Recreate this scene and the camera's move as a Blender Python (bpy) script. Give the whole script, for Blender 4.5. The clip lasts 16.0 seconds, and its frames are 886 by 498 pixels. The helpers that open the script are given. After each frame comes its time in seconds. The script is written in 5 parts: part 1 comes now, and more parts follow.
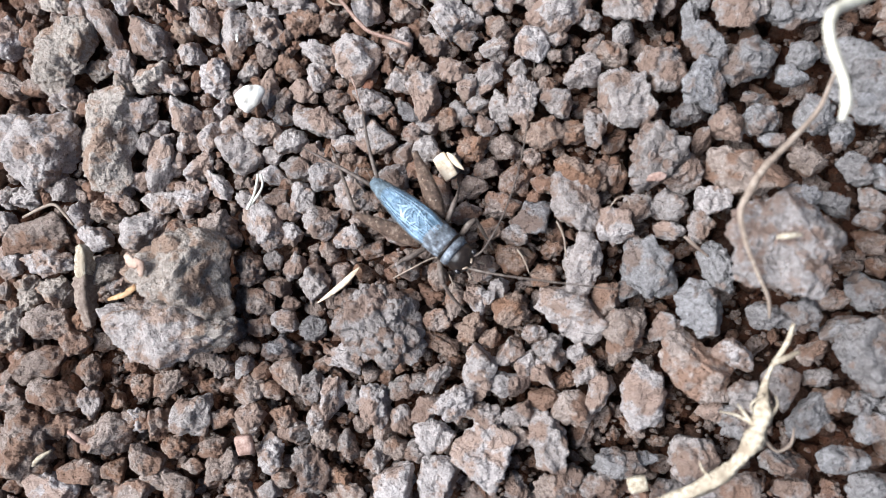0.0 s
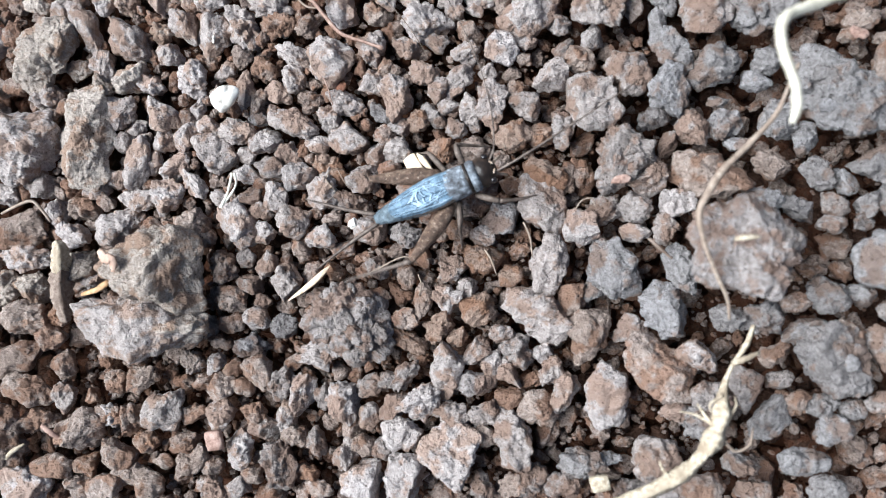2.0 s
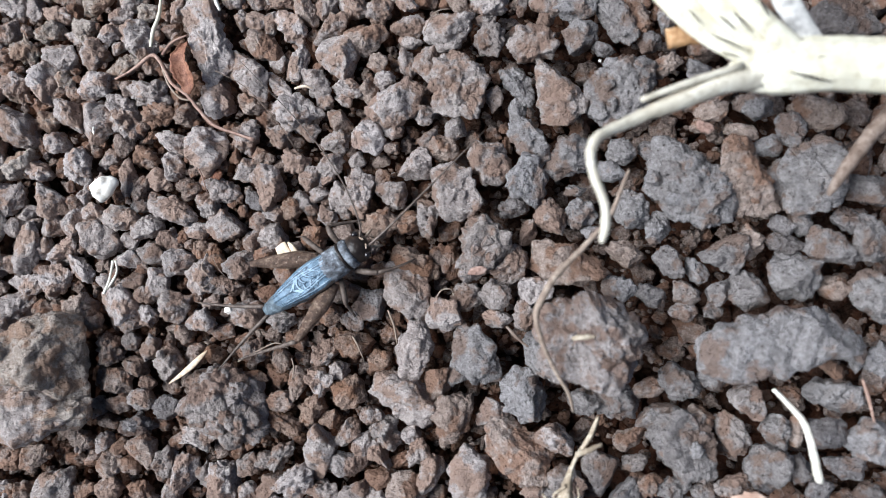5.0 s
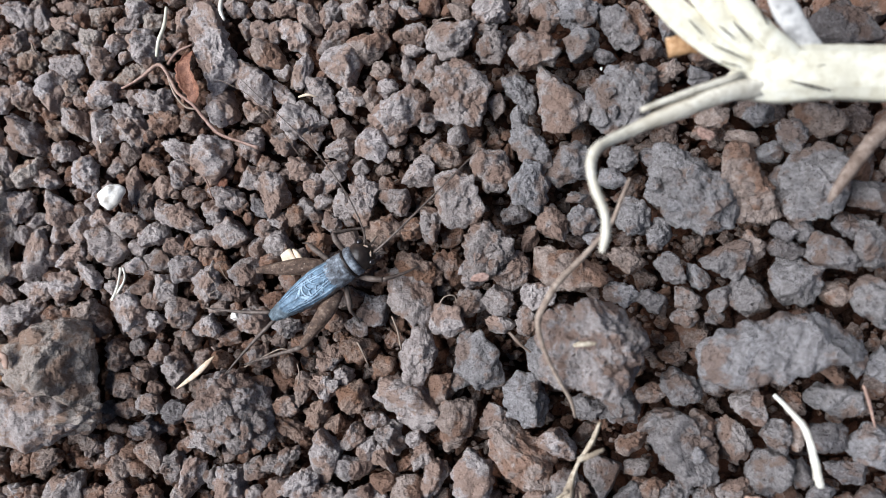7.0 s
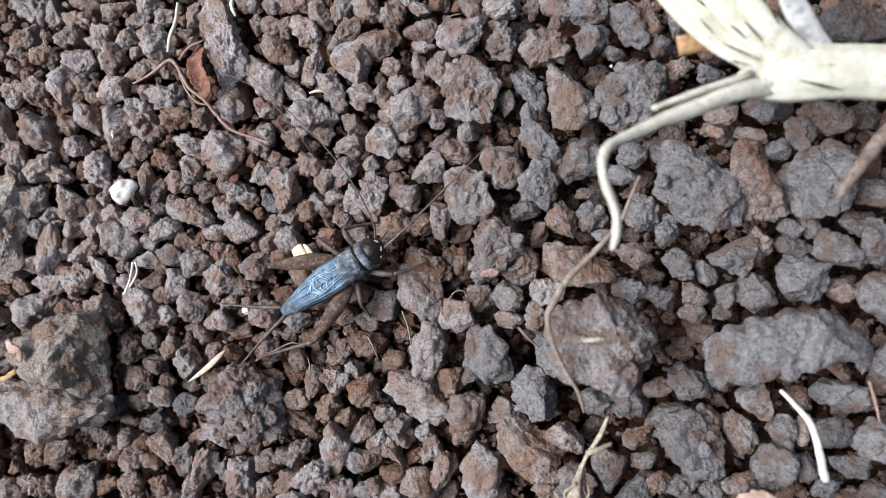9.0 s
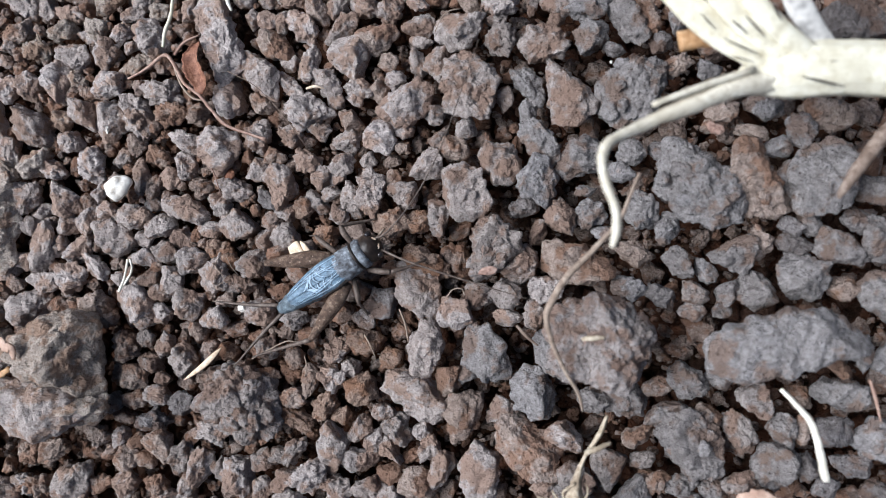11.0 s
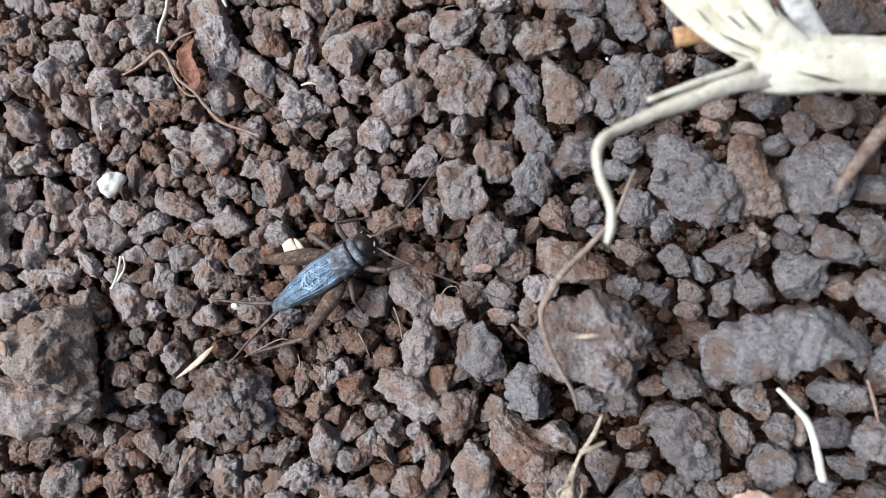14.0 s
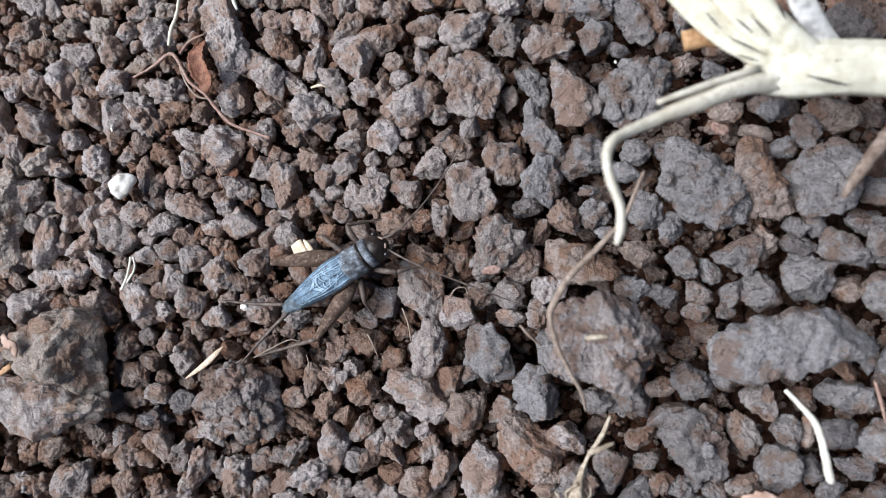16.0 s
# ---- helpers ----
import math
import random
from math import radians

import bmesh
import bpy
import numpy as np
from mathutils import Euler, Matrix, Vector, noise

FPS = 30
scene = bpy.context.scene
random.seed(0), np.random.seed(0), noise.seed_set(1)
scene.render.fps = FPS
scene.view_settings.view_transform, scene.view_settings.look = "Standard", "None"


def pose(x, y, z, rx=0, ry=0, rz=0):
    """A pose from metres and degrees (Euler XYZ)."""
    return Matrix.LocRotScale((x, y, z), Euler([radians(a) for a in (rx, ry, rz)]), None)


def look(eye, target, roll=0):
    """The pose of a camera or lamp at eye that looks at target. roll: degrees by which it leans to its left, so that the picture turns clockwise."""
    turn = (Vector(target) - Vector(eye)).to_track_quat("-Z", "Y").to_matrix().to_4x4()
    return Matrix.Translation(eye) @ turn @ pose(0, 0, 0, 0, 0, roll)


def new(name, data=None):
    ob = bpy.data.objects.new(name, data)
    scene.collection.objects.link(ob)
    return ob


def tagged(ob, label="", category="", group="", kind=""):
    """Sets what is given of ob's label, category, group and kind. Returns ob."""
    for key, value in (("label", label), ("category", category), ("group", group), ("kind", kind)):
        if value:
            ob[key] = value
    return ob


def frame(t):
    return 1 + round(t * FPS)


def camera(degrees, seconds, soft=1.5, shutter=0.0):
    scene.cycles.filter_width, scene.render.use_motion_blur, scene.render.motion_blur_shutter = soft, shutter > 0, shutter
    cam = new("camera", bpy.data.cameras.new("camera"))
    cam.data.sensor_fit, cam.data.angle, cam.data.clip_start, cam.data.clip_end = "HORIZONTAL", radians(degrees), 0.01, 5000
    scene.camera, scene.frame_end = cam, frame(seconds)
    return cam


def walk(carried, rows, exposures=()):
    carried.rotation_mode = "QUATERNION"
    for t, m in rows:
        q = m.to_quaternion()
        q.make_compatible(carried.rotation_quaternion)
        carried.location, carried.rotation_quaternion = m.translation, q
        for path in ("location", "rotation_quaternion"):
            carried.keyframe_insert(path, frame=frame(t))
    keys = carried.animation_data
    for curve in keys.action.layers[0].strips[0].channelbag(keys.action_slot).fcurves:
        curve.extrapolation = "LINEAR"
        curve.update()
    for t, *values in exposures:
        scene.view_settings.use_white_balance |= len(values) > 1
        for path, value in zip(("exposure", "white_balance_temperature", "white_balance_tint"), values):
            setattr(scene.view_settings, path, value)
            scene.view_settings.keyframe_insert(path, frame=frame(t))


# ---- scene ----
cam = camera(65, 16.0, soft=0.85, shutter=0.5)
cam.data.dof.use_dof, cam.data.dof.focus_distance, cam.data.dof.aperture_fstop = True, 0.0695, 22.0
walk(cam, [
    (0.0, pose(-0.01675, -0.00869, 0.06144, 1.33, 7.48, -0.23)),
    (0.5, pose(-0.01544, -0.00784, 0.06211, 1.25, 7.54, -0.25)),
    (1.0, pose(-0.01368, -0.00773, 0.06207, 1.60, 7.70, -0.11)),
    (1.5, pose(-0.01341, -0.00854, 0.06198, 1.85, 7.78, 0.11)),
    (2.0, pose(-0.01340, -0.00962, 0.06183, 2.20, 7.77, 0.43)),
    (2.5, pose(-0.01253, -0.00774, 0.06268, 2.02, 8.14, -0.07)),
    (3.0, pose(-0.01049, -0.00523, 0.06386, 1.98, 8.21, -0.46)),
    (3.5, pose(-0.00643, -0.00374, 0.06344, 2.04, 8.35, -0.32)),
    (4.0, pose(-0.00452, -0.00347, 0.06309, 2.07, 8.37, -0.27)),
    (4.5, pose(-0.00098, -0.00169, 0.06239, 1.67, 8.73, -0.25)),
    (4.7, pose(-0.00016, -0.00088, 0.06219, 1.38, 8.44, -0.26)),
    (7.0, pose(0.00059, 0.00059, 0.06276, 0.82, 9.06, -0.50)),
    (7.5, pose(0.00043, 0.00153, 0.06311, 0.26, 9.11, -0.68)),
    (8.0, pose(0.00019, 0.00132, 0.06299, 0.01, 9.01, -0.50)),
    (8.5, pose(0.00006, 0.00102, 0.06309, 0.11, 9.04, -0.42)),
    (9.0, pose(-0.00016, 0.00107, 0.06349, 0.07, 9.13, -0.33)),
    (11.5, pose(-0.00026, 0.00106, 0.06259, -0.13, 8.93, -0.21)),
    (12.0, pose(-0.00015, 0.00080, 0.06238, -0.07, 8.93, -0.15)),
    (12.5, pose(-0.00011, 0.00073, 0.06278, 0.15, 8.99, -0.15)),
    (13.0, pose(-0.00011, 0.00058, 0.06272, 0.22, 8.93, -0.08)),
    (13.5, pose(0.00003, 0.00037, 0.06278, 0.27, 9.08, -0.03)),
    (14.0, pose(0.00016, 0.00029, 0.06238, 0.40, 8.95, -0.01)),
    (14.5, pose(0.00000, -0.00000, 0.06279, 0.57, 8.99, 0.04)),
    (15.0, pose(-0.00023, -0.00026, 0.06223, 0.54, 8.84, 0.14)),
    (15.5, pose(-0.00014, 0.00091, 0.06303, 0.08, 9.06, -0.14)),
    (16.0, pose(-0.00049, 0.00007, 0.06285, 0.73, 9.04, 0.12)),
], exposures=[(0.0, 0.70, 5870, 9), (2.0, 0.74, 5830, 6.5), (3.0, 0.70, 5810, 6), (3.5, 0.61, 5810, 6), (4.5, 0.42, 5830, 8), (7.0, 0.16, 5900, 11), (16.0, 0.14, 5900, 11)])

# ---- light: open shade under a bright sky, the sky brightest towards the upper left ----
world = bpy.data.worlds.new("sky")
scene.world = world
world.use_nodes = True
wn, wl = world.node_tree.nodes, world.node_tree.links
wn.clear()
sky = wn.new("ShaderNodeTexSky")
sky.sky_type, sky.sun_disc = "NISHITA", False
sky.sun_elevation, sky.sun_rotation = radians(60), radians(-60)
back = wn.new("ShaderNodeBackground")
back.inputs["Strength"].default_value = 0.046
wout = wn.new("ShaderNodeOutputWorld")
wl.new(sky.outputs[0], back.inputs["Color"])
wl.new(back.outputs[0], wout.inputs["Surface"])
sun = new("sun", bpy.data.lights.new("sun", "SUN"))
sun.data.energy, sun.data.angle, sun.data.color = 5.9, radians(46), (1.0, 0.985, 0.965)
sun.matrix_world = look((-0.62, 0.06, 0.78), (0, 0, 0))

MM = 0.001


# ---- materials ----
def material(name, rough=0.9, spec=0.3):
    m = bpy.data.materials.new(name)
    m.use_nodes = True
    b = m.node_tree.nodes["Principled BSDF"]
    b.inputs["Roughness"].default_value = rough
    b.inputs["Specular IOR Level"].default_value = spec
    return m, m.node_tree.nodes, m.node_tree.links, b


def noise_node(n, l, scale, detail=4.0, rough=0.6, coord=None):
    t = n.new("ShaderNodeTexNoise")
    t.inputs["Scale"].default_value = scale
    t.inputs["Detail"].default_value = detail
    t.inputs["Roughness"].default_value = rough
    if coord:
        l.new(coord, t.inputs["Vector"])
    return t.outputs["Fac"]


def ramp(n, l, fac, stops):
    r = n.new("ShaderNodeValToRGB")
    e = r.color_ramp.elements
    while len(e) < len(stops):
        e.new(0.5)
    for k, (p, c) in zip(e, stops):
        k.position, k.color = p, (*c, 1)
    l.new(fac, r.inputs["Fac"])
    return r.outputs["Color"]


def mix(n, l, fac, a, b, how="MIX"):
    m = n.new("ShaderNodeMix")
    m.data_type, m.blend_type = "RGBA", how
    for src, i in ((fac, 0), (a, 6), (b, 7)):
        if isinstance(src, (int, float)):
            m.inputs[i].default_value = src
        elif isinstance(src, tuple):
            m.inputs[i].default_value = (*src, 1)
        else:
            l.new(src, m.inputs[i])
    return m.outputs[2]


def relief(n, l, b, height, strength, distance):
    k = n.new("ShaderNodeBump")
    k.inputs["Strength"].default_value = strength
    k.inputs["Distance"].default_value = distance
    l.new(height, k.inputs["Height"])
    l.new(k.outputs[0], b.inputs["Normal"])


def soil(name, low, mid, high, stain, stain_at=0.60):
    """Crumbly dry soil: mineral grain, dusty crust, stained broken faces, pores with painted shade."""
    m, n, l, b = material(name, 0.93, 0.16)
    geo = n.new("ShaderNodeNewGeometry")
    both = n.new("ShaderNodeMath")
    both.operation = "ADD"
    l.new(geo.outputs["Random Per Island"], both.inputs[0])
    l.new(n.new("ShaderNodeObjectInfo").outputs["Random"], both.inputs[1])
    wrap = n.new("ShaderNodeMath")
    wrap.operation = "FRACT"
    l.new(both.outputs[0], wrap.inputs[0])
    rnd = wrap.outputs[0]
    shift = n.new("ShaderNodeVectorMath")
    shift.operation = "MULTIPLY_ADD"
    l.new(rnd, shift.inputs[0])
    shift.inputs[1].default_value = (0.05, 0.03, 0.07)
    l.new(geo.outputs["Position"], shift.inputs[2])
    co = shift.outputs[0]
    grain = noise_node(n, l, 3000, 4, 0.75, co)
    speck = noise_node(n, l, 1250, 4, 0.7, co)
    patch = noise_node(n, l, 330, 5, 0.6, co)
    col = ramp(n, l, grain, [(0.24, low), (0.50, mid), (0.76, high)])
    col = mix(n, l, ramp(n, l, speck, [(0.40, (1, 1, 1)), (0.52, (0, 0, 0))]), col, mix(n, l, 0.40, col, low))
    col = mix(n, l, ramp(n, l, speck, [(0.54, (0, 0, 0)), (0.68, (1, 1, 1))]), col, mix(n, l, 0.4, col, high))
    stained = ramp(n, l, patch, [(stain_at - 0.03, (0, 0, 0)), (stain_at + 0.035, (1, 1, 1))])
    col = mix(n, l, stained, col, mix(n, l, 0.75, col, stain))
    tone = ramp(n, l, rnd, [(0.0, (0.84, 0.81, 0.79)), (0.5, (1.0, 0.985, 0.97)), (1.0, (1.14, 1.14, 1.15))])
    col = mix(n, l, 1.0, col, tone, "MULTIPLY")
    vor = n.new("ShaderNodeTexVoronoi")
    vor.inputs["Scale"].default_value = 1500
    l.new(co, vor.inputs["Vector"])
    pit = ramp(n, l, vor.outputs["Distance"], [(0.08, (0.0, 0.0, 0.0)), (0.40, (1, 1, 1))])
    h = mix(n, l, 0.07, mix(n, l, 0.4, grain, speck), pit)
    # Hollows of the pores are darkened in the base colour, as shade would.
    pore_shade = ramp(n, l, mix(n, l, 0.25, vor.outputs["Distance"], speck), [(0.16, (0.30, 0.26, 0.24)), (0.27, (1, 1, 1))])
    l.new(mix(n, l, 1.0, col, pore_shade, "MULTIPLY"), b.inputs["Base Color"])
    relief(n, l, b, h, 1.0, 0.0011)
    return m


GREY = soil("soil_grey", (0.165, 0.139, 0.125), (0.345, 0.302, 0.278), (0.50, 0.455, 0.428), (0.24, 0.150, 0.105), stain_at=0.51)
SLATE = soil("soil_slate", (0.140, 0.127, 0.121), (0.300, 0.280, 0.272), (0.45, 0.430, 0.422), (0.22, 0.148, 0.110), stain_at=0.55)
PALE = soil("soil_pale", (0.220, 0.187, 0.170), (0.445, 0.388, 0.357), (0.65, 0.592, 0.560), (0.30, 0.190, 0.133), stain_at=0.51)
BROWN = soil("soil_brown", (0.180, 0.132, 0.106), (0.375, 0.297, 0.250), (0.57, 0.482, 0.425), (0.27, 0.152, 0.096), stain_at=0.51)
RUST = soil("soil_rust", (0.160, 0.103, 0.074), (0.335, 0.237, 0.182), (0.52, 0.410, 0.335), (0.26, 0.137, 0.080), stain_at=0.50)
DARK = soil("soil_dark", (0.100, 0.087, 0.082), (0.210, 0.190, 0.182), (0.37, 0.347, 0.338), (0.18, 0.118, 0.088), stain_at=0.55)
CRUST = soil("soil_crust", (0.250, 0.203, 0.168), (0.490, 0.416, 0.355), (0.72, 0.65, 0.58), (0.34, 0.215, 0.145), stain_at=0.53)
# Dusty ash tone, lifted further to carry stronger light on the left.
ASH = soil("soil_ash_lit", (0.265, 0.226, 0.207), (0.515, 0.450, 0.417), (0.73, 0.672, 0.640), (0.37, 0.245, 0.178), stain_at=0.52)
CRUMB = soil("soil_crumb", (0.145, 0.102, 0.081), (0.315, 0.242, 0.202), (0.55, 0.470, 0.420), (0.25, 0.132, 0.080), stain_at=0.51)
# Reddish damp soil, taken near black: shade of the gaps is in its colour.
DAMP_SHADED = soil("soil_damp_shaded", (0.048, 0.025, 0.016), (0.112, 0.060, 0.040), (0.20, 0.120, 0.085), (0.13, 0.052, 0.027), stain_at=0.50)


def fibre(name, a, b2, c, rough=0.6, scale=500, spec=0.3, bump=0.5):
    """Dry plant fibre: fine streaks along its length, blotches across."""
    m, n, l, b = material(name, rough, spec)
    co = n.new("ShaderNodeTexCoord").outputs["Object"]
    streak = noise_node(n, l, scale * 4, 4, 0.6, co)
    blot = noise_node(n, l, scale, 3, 0.6, co)
    col = ramp(n, l, streak, [(0.32, a), (0.52, b2), (0.70, c)])
    col = mix(n, l, ramp(n, l, blot, [(0.50, (0, 0, 0)), (0.72, (1, 1, 1))]), col, a)
    l.new(col, b.inputs["Base Color"])
    relief(n, l, b, streak, bump, 0.00012)
    return m


STRAW = fibre("dry_straw", (0.55, 0.50, 0.36), (0.72, 0.68, 0.53), (0.82, 0.79, 0.66), 0.5, 260)
HUSK = fibre("husk_grey", (0.30, 0.29, 0.27), (0.55, 0.53, 0.49), (0.74, 0.72, 0.66), 0.5, 300)
# Near-black colour that stands for the shade inside slits of the stalk.
SLIT = fibre("husk_slit_shade", (0.03, 0.025, 0.02), (0.07, 0.06, 0.05), (0.12, 0.10, 0.08), 0.8, 500)
ROOT_WHITE = fibre("root_white", (0.60, 0.55, 0.44), (0.78, 0.745, 0.64), (0.87, 0.85, 0.77), 0.5, 400)
ROOT_TAIL = fibre("root_tail", (0.46, 0.41, 0.31), (0.65, 0.60, 0.48), (0.77, 0.73, 0.61), 0.55, 400, bump=0.8)
ROOT_TAN = fibre("root_tan", (0.18, 0.13, 0.095), (0.31, 0.24, 0.185), (0.45, 0.375, 0.30), 0.7, 500)
ROOT_RED = fibre("root_red", (0.20, 0.115, 0.085), (0.36, 0.235, 0.18), (0.50, 0.37, 0.30), 0.6, 600)
LEAF_RED = fibre("leaf_red", (0.11, 0.042, 0.024), (0.23, 0.100, 0.058), (0.36, 0.19, 0.12), 0.65, 700, bump=1.0)
ROOT_CREAM = fibre("root_cream", (0.24, 0.18, 0.12), (0.44, 0.37, 0.27), (0.60, 0.53, 0.41), 0.75, 650, bump=1.0)
WOOD = fibre("wood_pale", (0.48, 0.35, 0.23), (0.70, 0.56, 0.40), (0.80, 0.69, 0.55), 0.6, 500)
ORANGE = fibre("wood_orange", (0.30, 0.16, 0.07), (0.47, 0.28, 0.135), (0.60, 0.42, 0.25), 0.6, 500)
BARK = fibre("twig_bark", (0.11, 0.075, 0.055), (0.22, 0.165, 0.13), (0.33, 0.27, 0.22), 0.8, 500)
PINK_WOOD = fibre("wood_pinkish", (0.17, 0.095, 0.070), (0.33, 0.215, 0.170), (0.46, 0.335, 0.280), 0.75, 500, bump=1.0)
PEACH = fibre("flake_peach", (0.34, 0.215, 0.155), (0.52, 0.365, 0.280), (0.64, 0.50, 0.41), 0.75, 500, bump=0.8)
CHALK = fibre("pebble_white", (0.56, 0.50, 0.41), (0.80, 0.76, 0.68), (0.88, 0.85, 0.80), 0.8, 350, bump=0.6)


def chitin(name, a, b2, c, rough, spec, scale=700, bump=0.35, coat=0.0):
    m, n, l, b = material(name, rough, spec)
    co = n.new("ShaderNodeTexCoord").outputs["Object"]
    f1 = noise_node(n, l, scale, 4, 0.65, co)
    f2 = noise_node(n, l, scale * 4, 3, 0.6, co)
    col = ramp(n, l, f1, [(0.34, a), (0.52, b2), (0.68, c)])
    l.new(col, b.inputs["Base Color"])
    b.inputs["Coat Weight"].default_value = coat
    b.inputs["Coat Roughness"].default_value = 0.4
    relief(n, l, b, f2, bump, 0.00018)
    return m


# Blue in WING and VEIN stands for sky mirrored in brownish-grey wings.
WING = chitin("cricket_wing_sheen", (0.050, 0.085, 0.120), (0.125, 0.205, 0.280), (0.27, 0.39, 0.49), 0.40, 0.6, 1100, 0.9)
VEIN = chitin("cricket_vein", (0.15, 0.23, 0.30), (0.27, 0.38, 0.48), (0.42, 0.54, 0.63), 0.35, 0.5, 1100, 0.3)
# Dark blue painted as crease shade along the foot of each vein.
FOLD_SHADE = chitin("cricket_fold_shade", (0.020, 0.030, 0.042), (0.055, 0.080, 0.110), (0.12, 0.16, 0.20), 0.5, 0.4, 1100, 0.5)
EDGE = chitin("cricket_wing_edge", (0.040, 0.030, 0.024), (0.095, 0.075, 0.060), (0.18, 0.150, 0.125), 0.5, 0.4, 1500, 0.8)
ABDOMEN = chitin("cricket_abdomen", (0.045, 0.055, 0.062), (0.120, 0.155, 0.178), (0.25, 0.31, 0.345), 0.5, 0.4, 1400, 1.0)
PRONOTUM = chitin("cricket_pronotum", (0.055, 0.052, 0.054), (0.17, 0.185, 0.205), (0.44, 0.48, 0.52), 0.55, 0.35, 1900, 1.0)
HEAD = chitin("cricket_head", (0.008, 0.006, 0.005), (0.020, 0.014, 0.011), (0.050, 0.034, 0.025), 0.34, 0.3, 700, 0.4)
EYE = chitin("cricket_eye", (0.010, 0.008, 0.008), (0.018, 0.014, 0.013), (0.03, 0.022, 0.02), 0.12, 0.6, 900, 0.1)
LEG = chitin("cricket_leg", (0.050, 0.028, 0.018), (0.130, 0.080, 0.053), (0.30, 0.215, 0.155), 0.5, 0.4, 1900, 1.0)
SHANK = chitin("cricket_shank", (0.050, 0.036, 0.028), (0.110, 0.082, 0.065), (0.20, 0.160, 0.130), 0.55, 0.35, 1500)
PALP = chitin("cricket_palp", (0.22, 0.15, 0.10), (0.38, 0.29, 0.21), (0.52, 0.43, 0.34), 0.5, 0.4, 1200)


# ---- mesh helpers ----
def to_mesh(name, bm, mat, smooth=True):
    me = bpy.data.meshes.new(name)
    bm.to_mesh(me)
    bm.free()
    me.materials.append(mat)
    if smooth:
        me.shade_smooth()
    return me


def part(name, bm, mat, parent, label="", at=None):
    ob = new(name, to_mesh(name, bm, mat))
    ob.parent = parent
    if at:
        ob.matrix_basis = at
    return tagged(ob, label)


def thing(name, bm, mat, label, category, group="", kind="", at=(0, 0, 0)):
    ob = new(name, to_mesh(name, bm, mat))
    ob.location = [v * MM for v in at]
    return tagged(ob, label, category, group, kind)


def holder(name, label, category, at=(0, 0, 0)):
    ob = new(name)
    ob.location = [v * MM for v in at]
    ob.empty_display_size = 0.002
    return tagged(ob, label, category)


def smooth_path(pts, steps):
    """Catmull-Rom through points of (x, y, z, radius)."""
    p = [np.array(q, float) for q in pts]
    p = [2 * p[0] - p[1]] + p + [2 * p[-1] - p[-2]]
    out = []
    for i in range(1, len(p) - 2):
        for k in range(steps):
            t = k / steps
            a, b, c, d = p[i - 1], p[i], p[i + 1], p[i + 2]
            out.append(0.5 * (2 * b + (c - a) * t + (2 * a - 5 * b + 4 * c - d) * t * t + (3 * b - a - 3 * c + d) * t ** 3))
    out.append(p[-2])
    return np.array(out)


def tube(bm, pts, steps=5, sides=8, flat=1.0, wobble=0.0, seed=0, spin=0.0, ribs=0.0):
    """A tapering strand through (x, y, z, radius) in millimetres; flat: thickness across z over width."""
    rng = np.random.default_rng(seed + 11)
    q = smooth_path(pts, steps)
    rings = []
    rib = 1 + ribs * rng.uniform(-1, 1, sides)
    for i, row in enumerate(q):
        d = q[min(i + 1, len(q) - 1)][:3] - q[max(i - 1, 0)][:3]
        d = Vector(d).normalized()
        side = d.cross(Vector((0, 0, 1)))
        side = side.normalized() if side.length > 0.05 else Vector((0, 1, 0))
        up = side.cross(d).normalized()
        if spin:
            turn = Matrix.Rotation(spin * i / len(q), 3, d)
            side, up = turn @ side, turn @ up
        ring = []
        for k in range(sides):
            a = 2 * math.pi * k / sides
            r = max(row[3], 0.012) * rib[k] * (1 + wobble * rng.uniform(-1, 1))
            v = Vector(row[:3]) + side * (math.cos(a) * r) + up * (math.sin(a) * r * flat)
            ring.append(bm.verts.new(v * MM))
        rings.append(ring)
    for r0, r1 in zip(rings, rings[1:]):
        for k in range(sides):
            bm.faces.new((r0[k], r0[(k + 1) % sides], r1[(k + 1) % sides], r1[k]))
    bm.faces.new(list(reversed(rings[0])))
    bm.faces.new(rings[-1])
    return bm


def strand(*pts, **kw):
    bm = tube(bmesh.new(), pts, **kw)
    bmesh.ops.recalc_face_normals(bm, faces=bm.faces)
    return bm


# ---- lumps of soil ----
rng_soil = np.random.default_rng(7)
GRADS = rng_soil.normal(size=(256, 3))
GRADS /= np.linalg.norm(GRADS, axis=1)[:, None]
PERM = rng_soil.permutation(256)


def gradient_noise(p):
    i = np.floor(p).astype(int)
    f = p - i
    u = f * f * f * (f * (f * 6 - 15) + 10)
    out = np.zeros(len(p))
    for dx in (0, 1):
        for dy in (0, 1):
            for dz in (0, 1):
                h = PERM[(PERM[(PERM[(i[:, 0] + dx) & 255] + i[:, 1] + dy) & 255] + i[:, 2] + dz) & 255]
                g = (GRADS[h] * (f - (dx, dy, dz))).sum(1)
                w = (u[:, 0] if dx else 1 - u[:, 0]) * (u[:, 1] if dy else 1 - u[:, 1]) * (u[:, 2] if dz else 1 - u[:, 2])
                out += g * w
    return out


CELLS = rng_soil.uniform(0.1, 0.9, size=(256, 3))


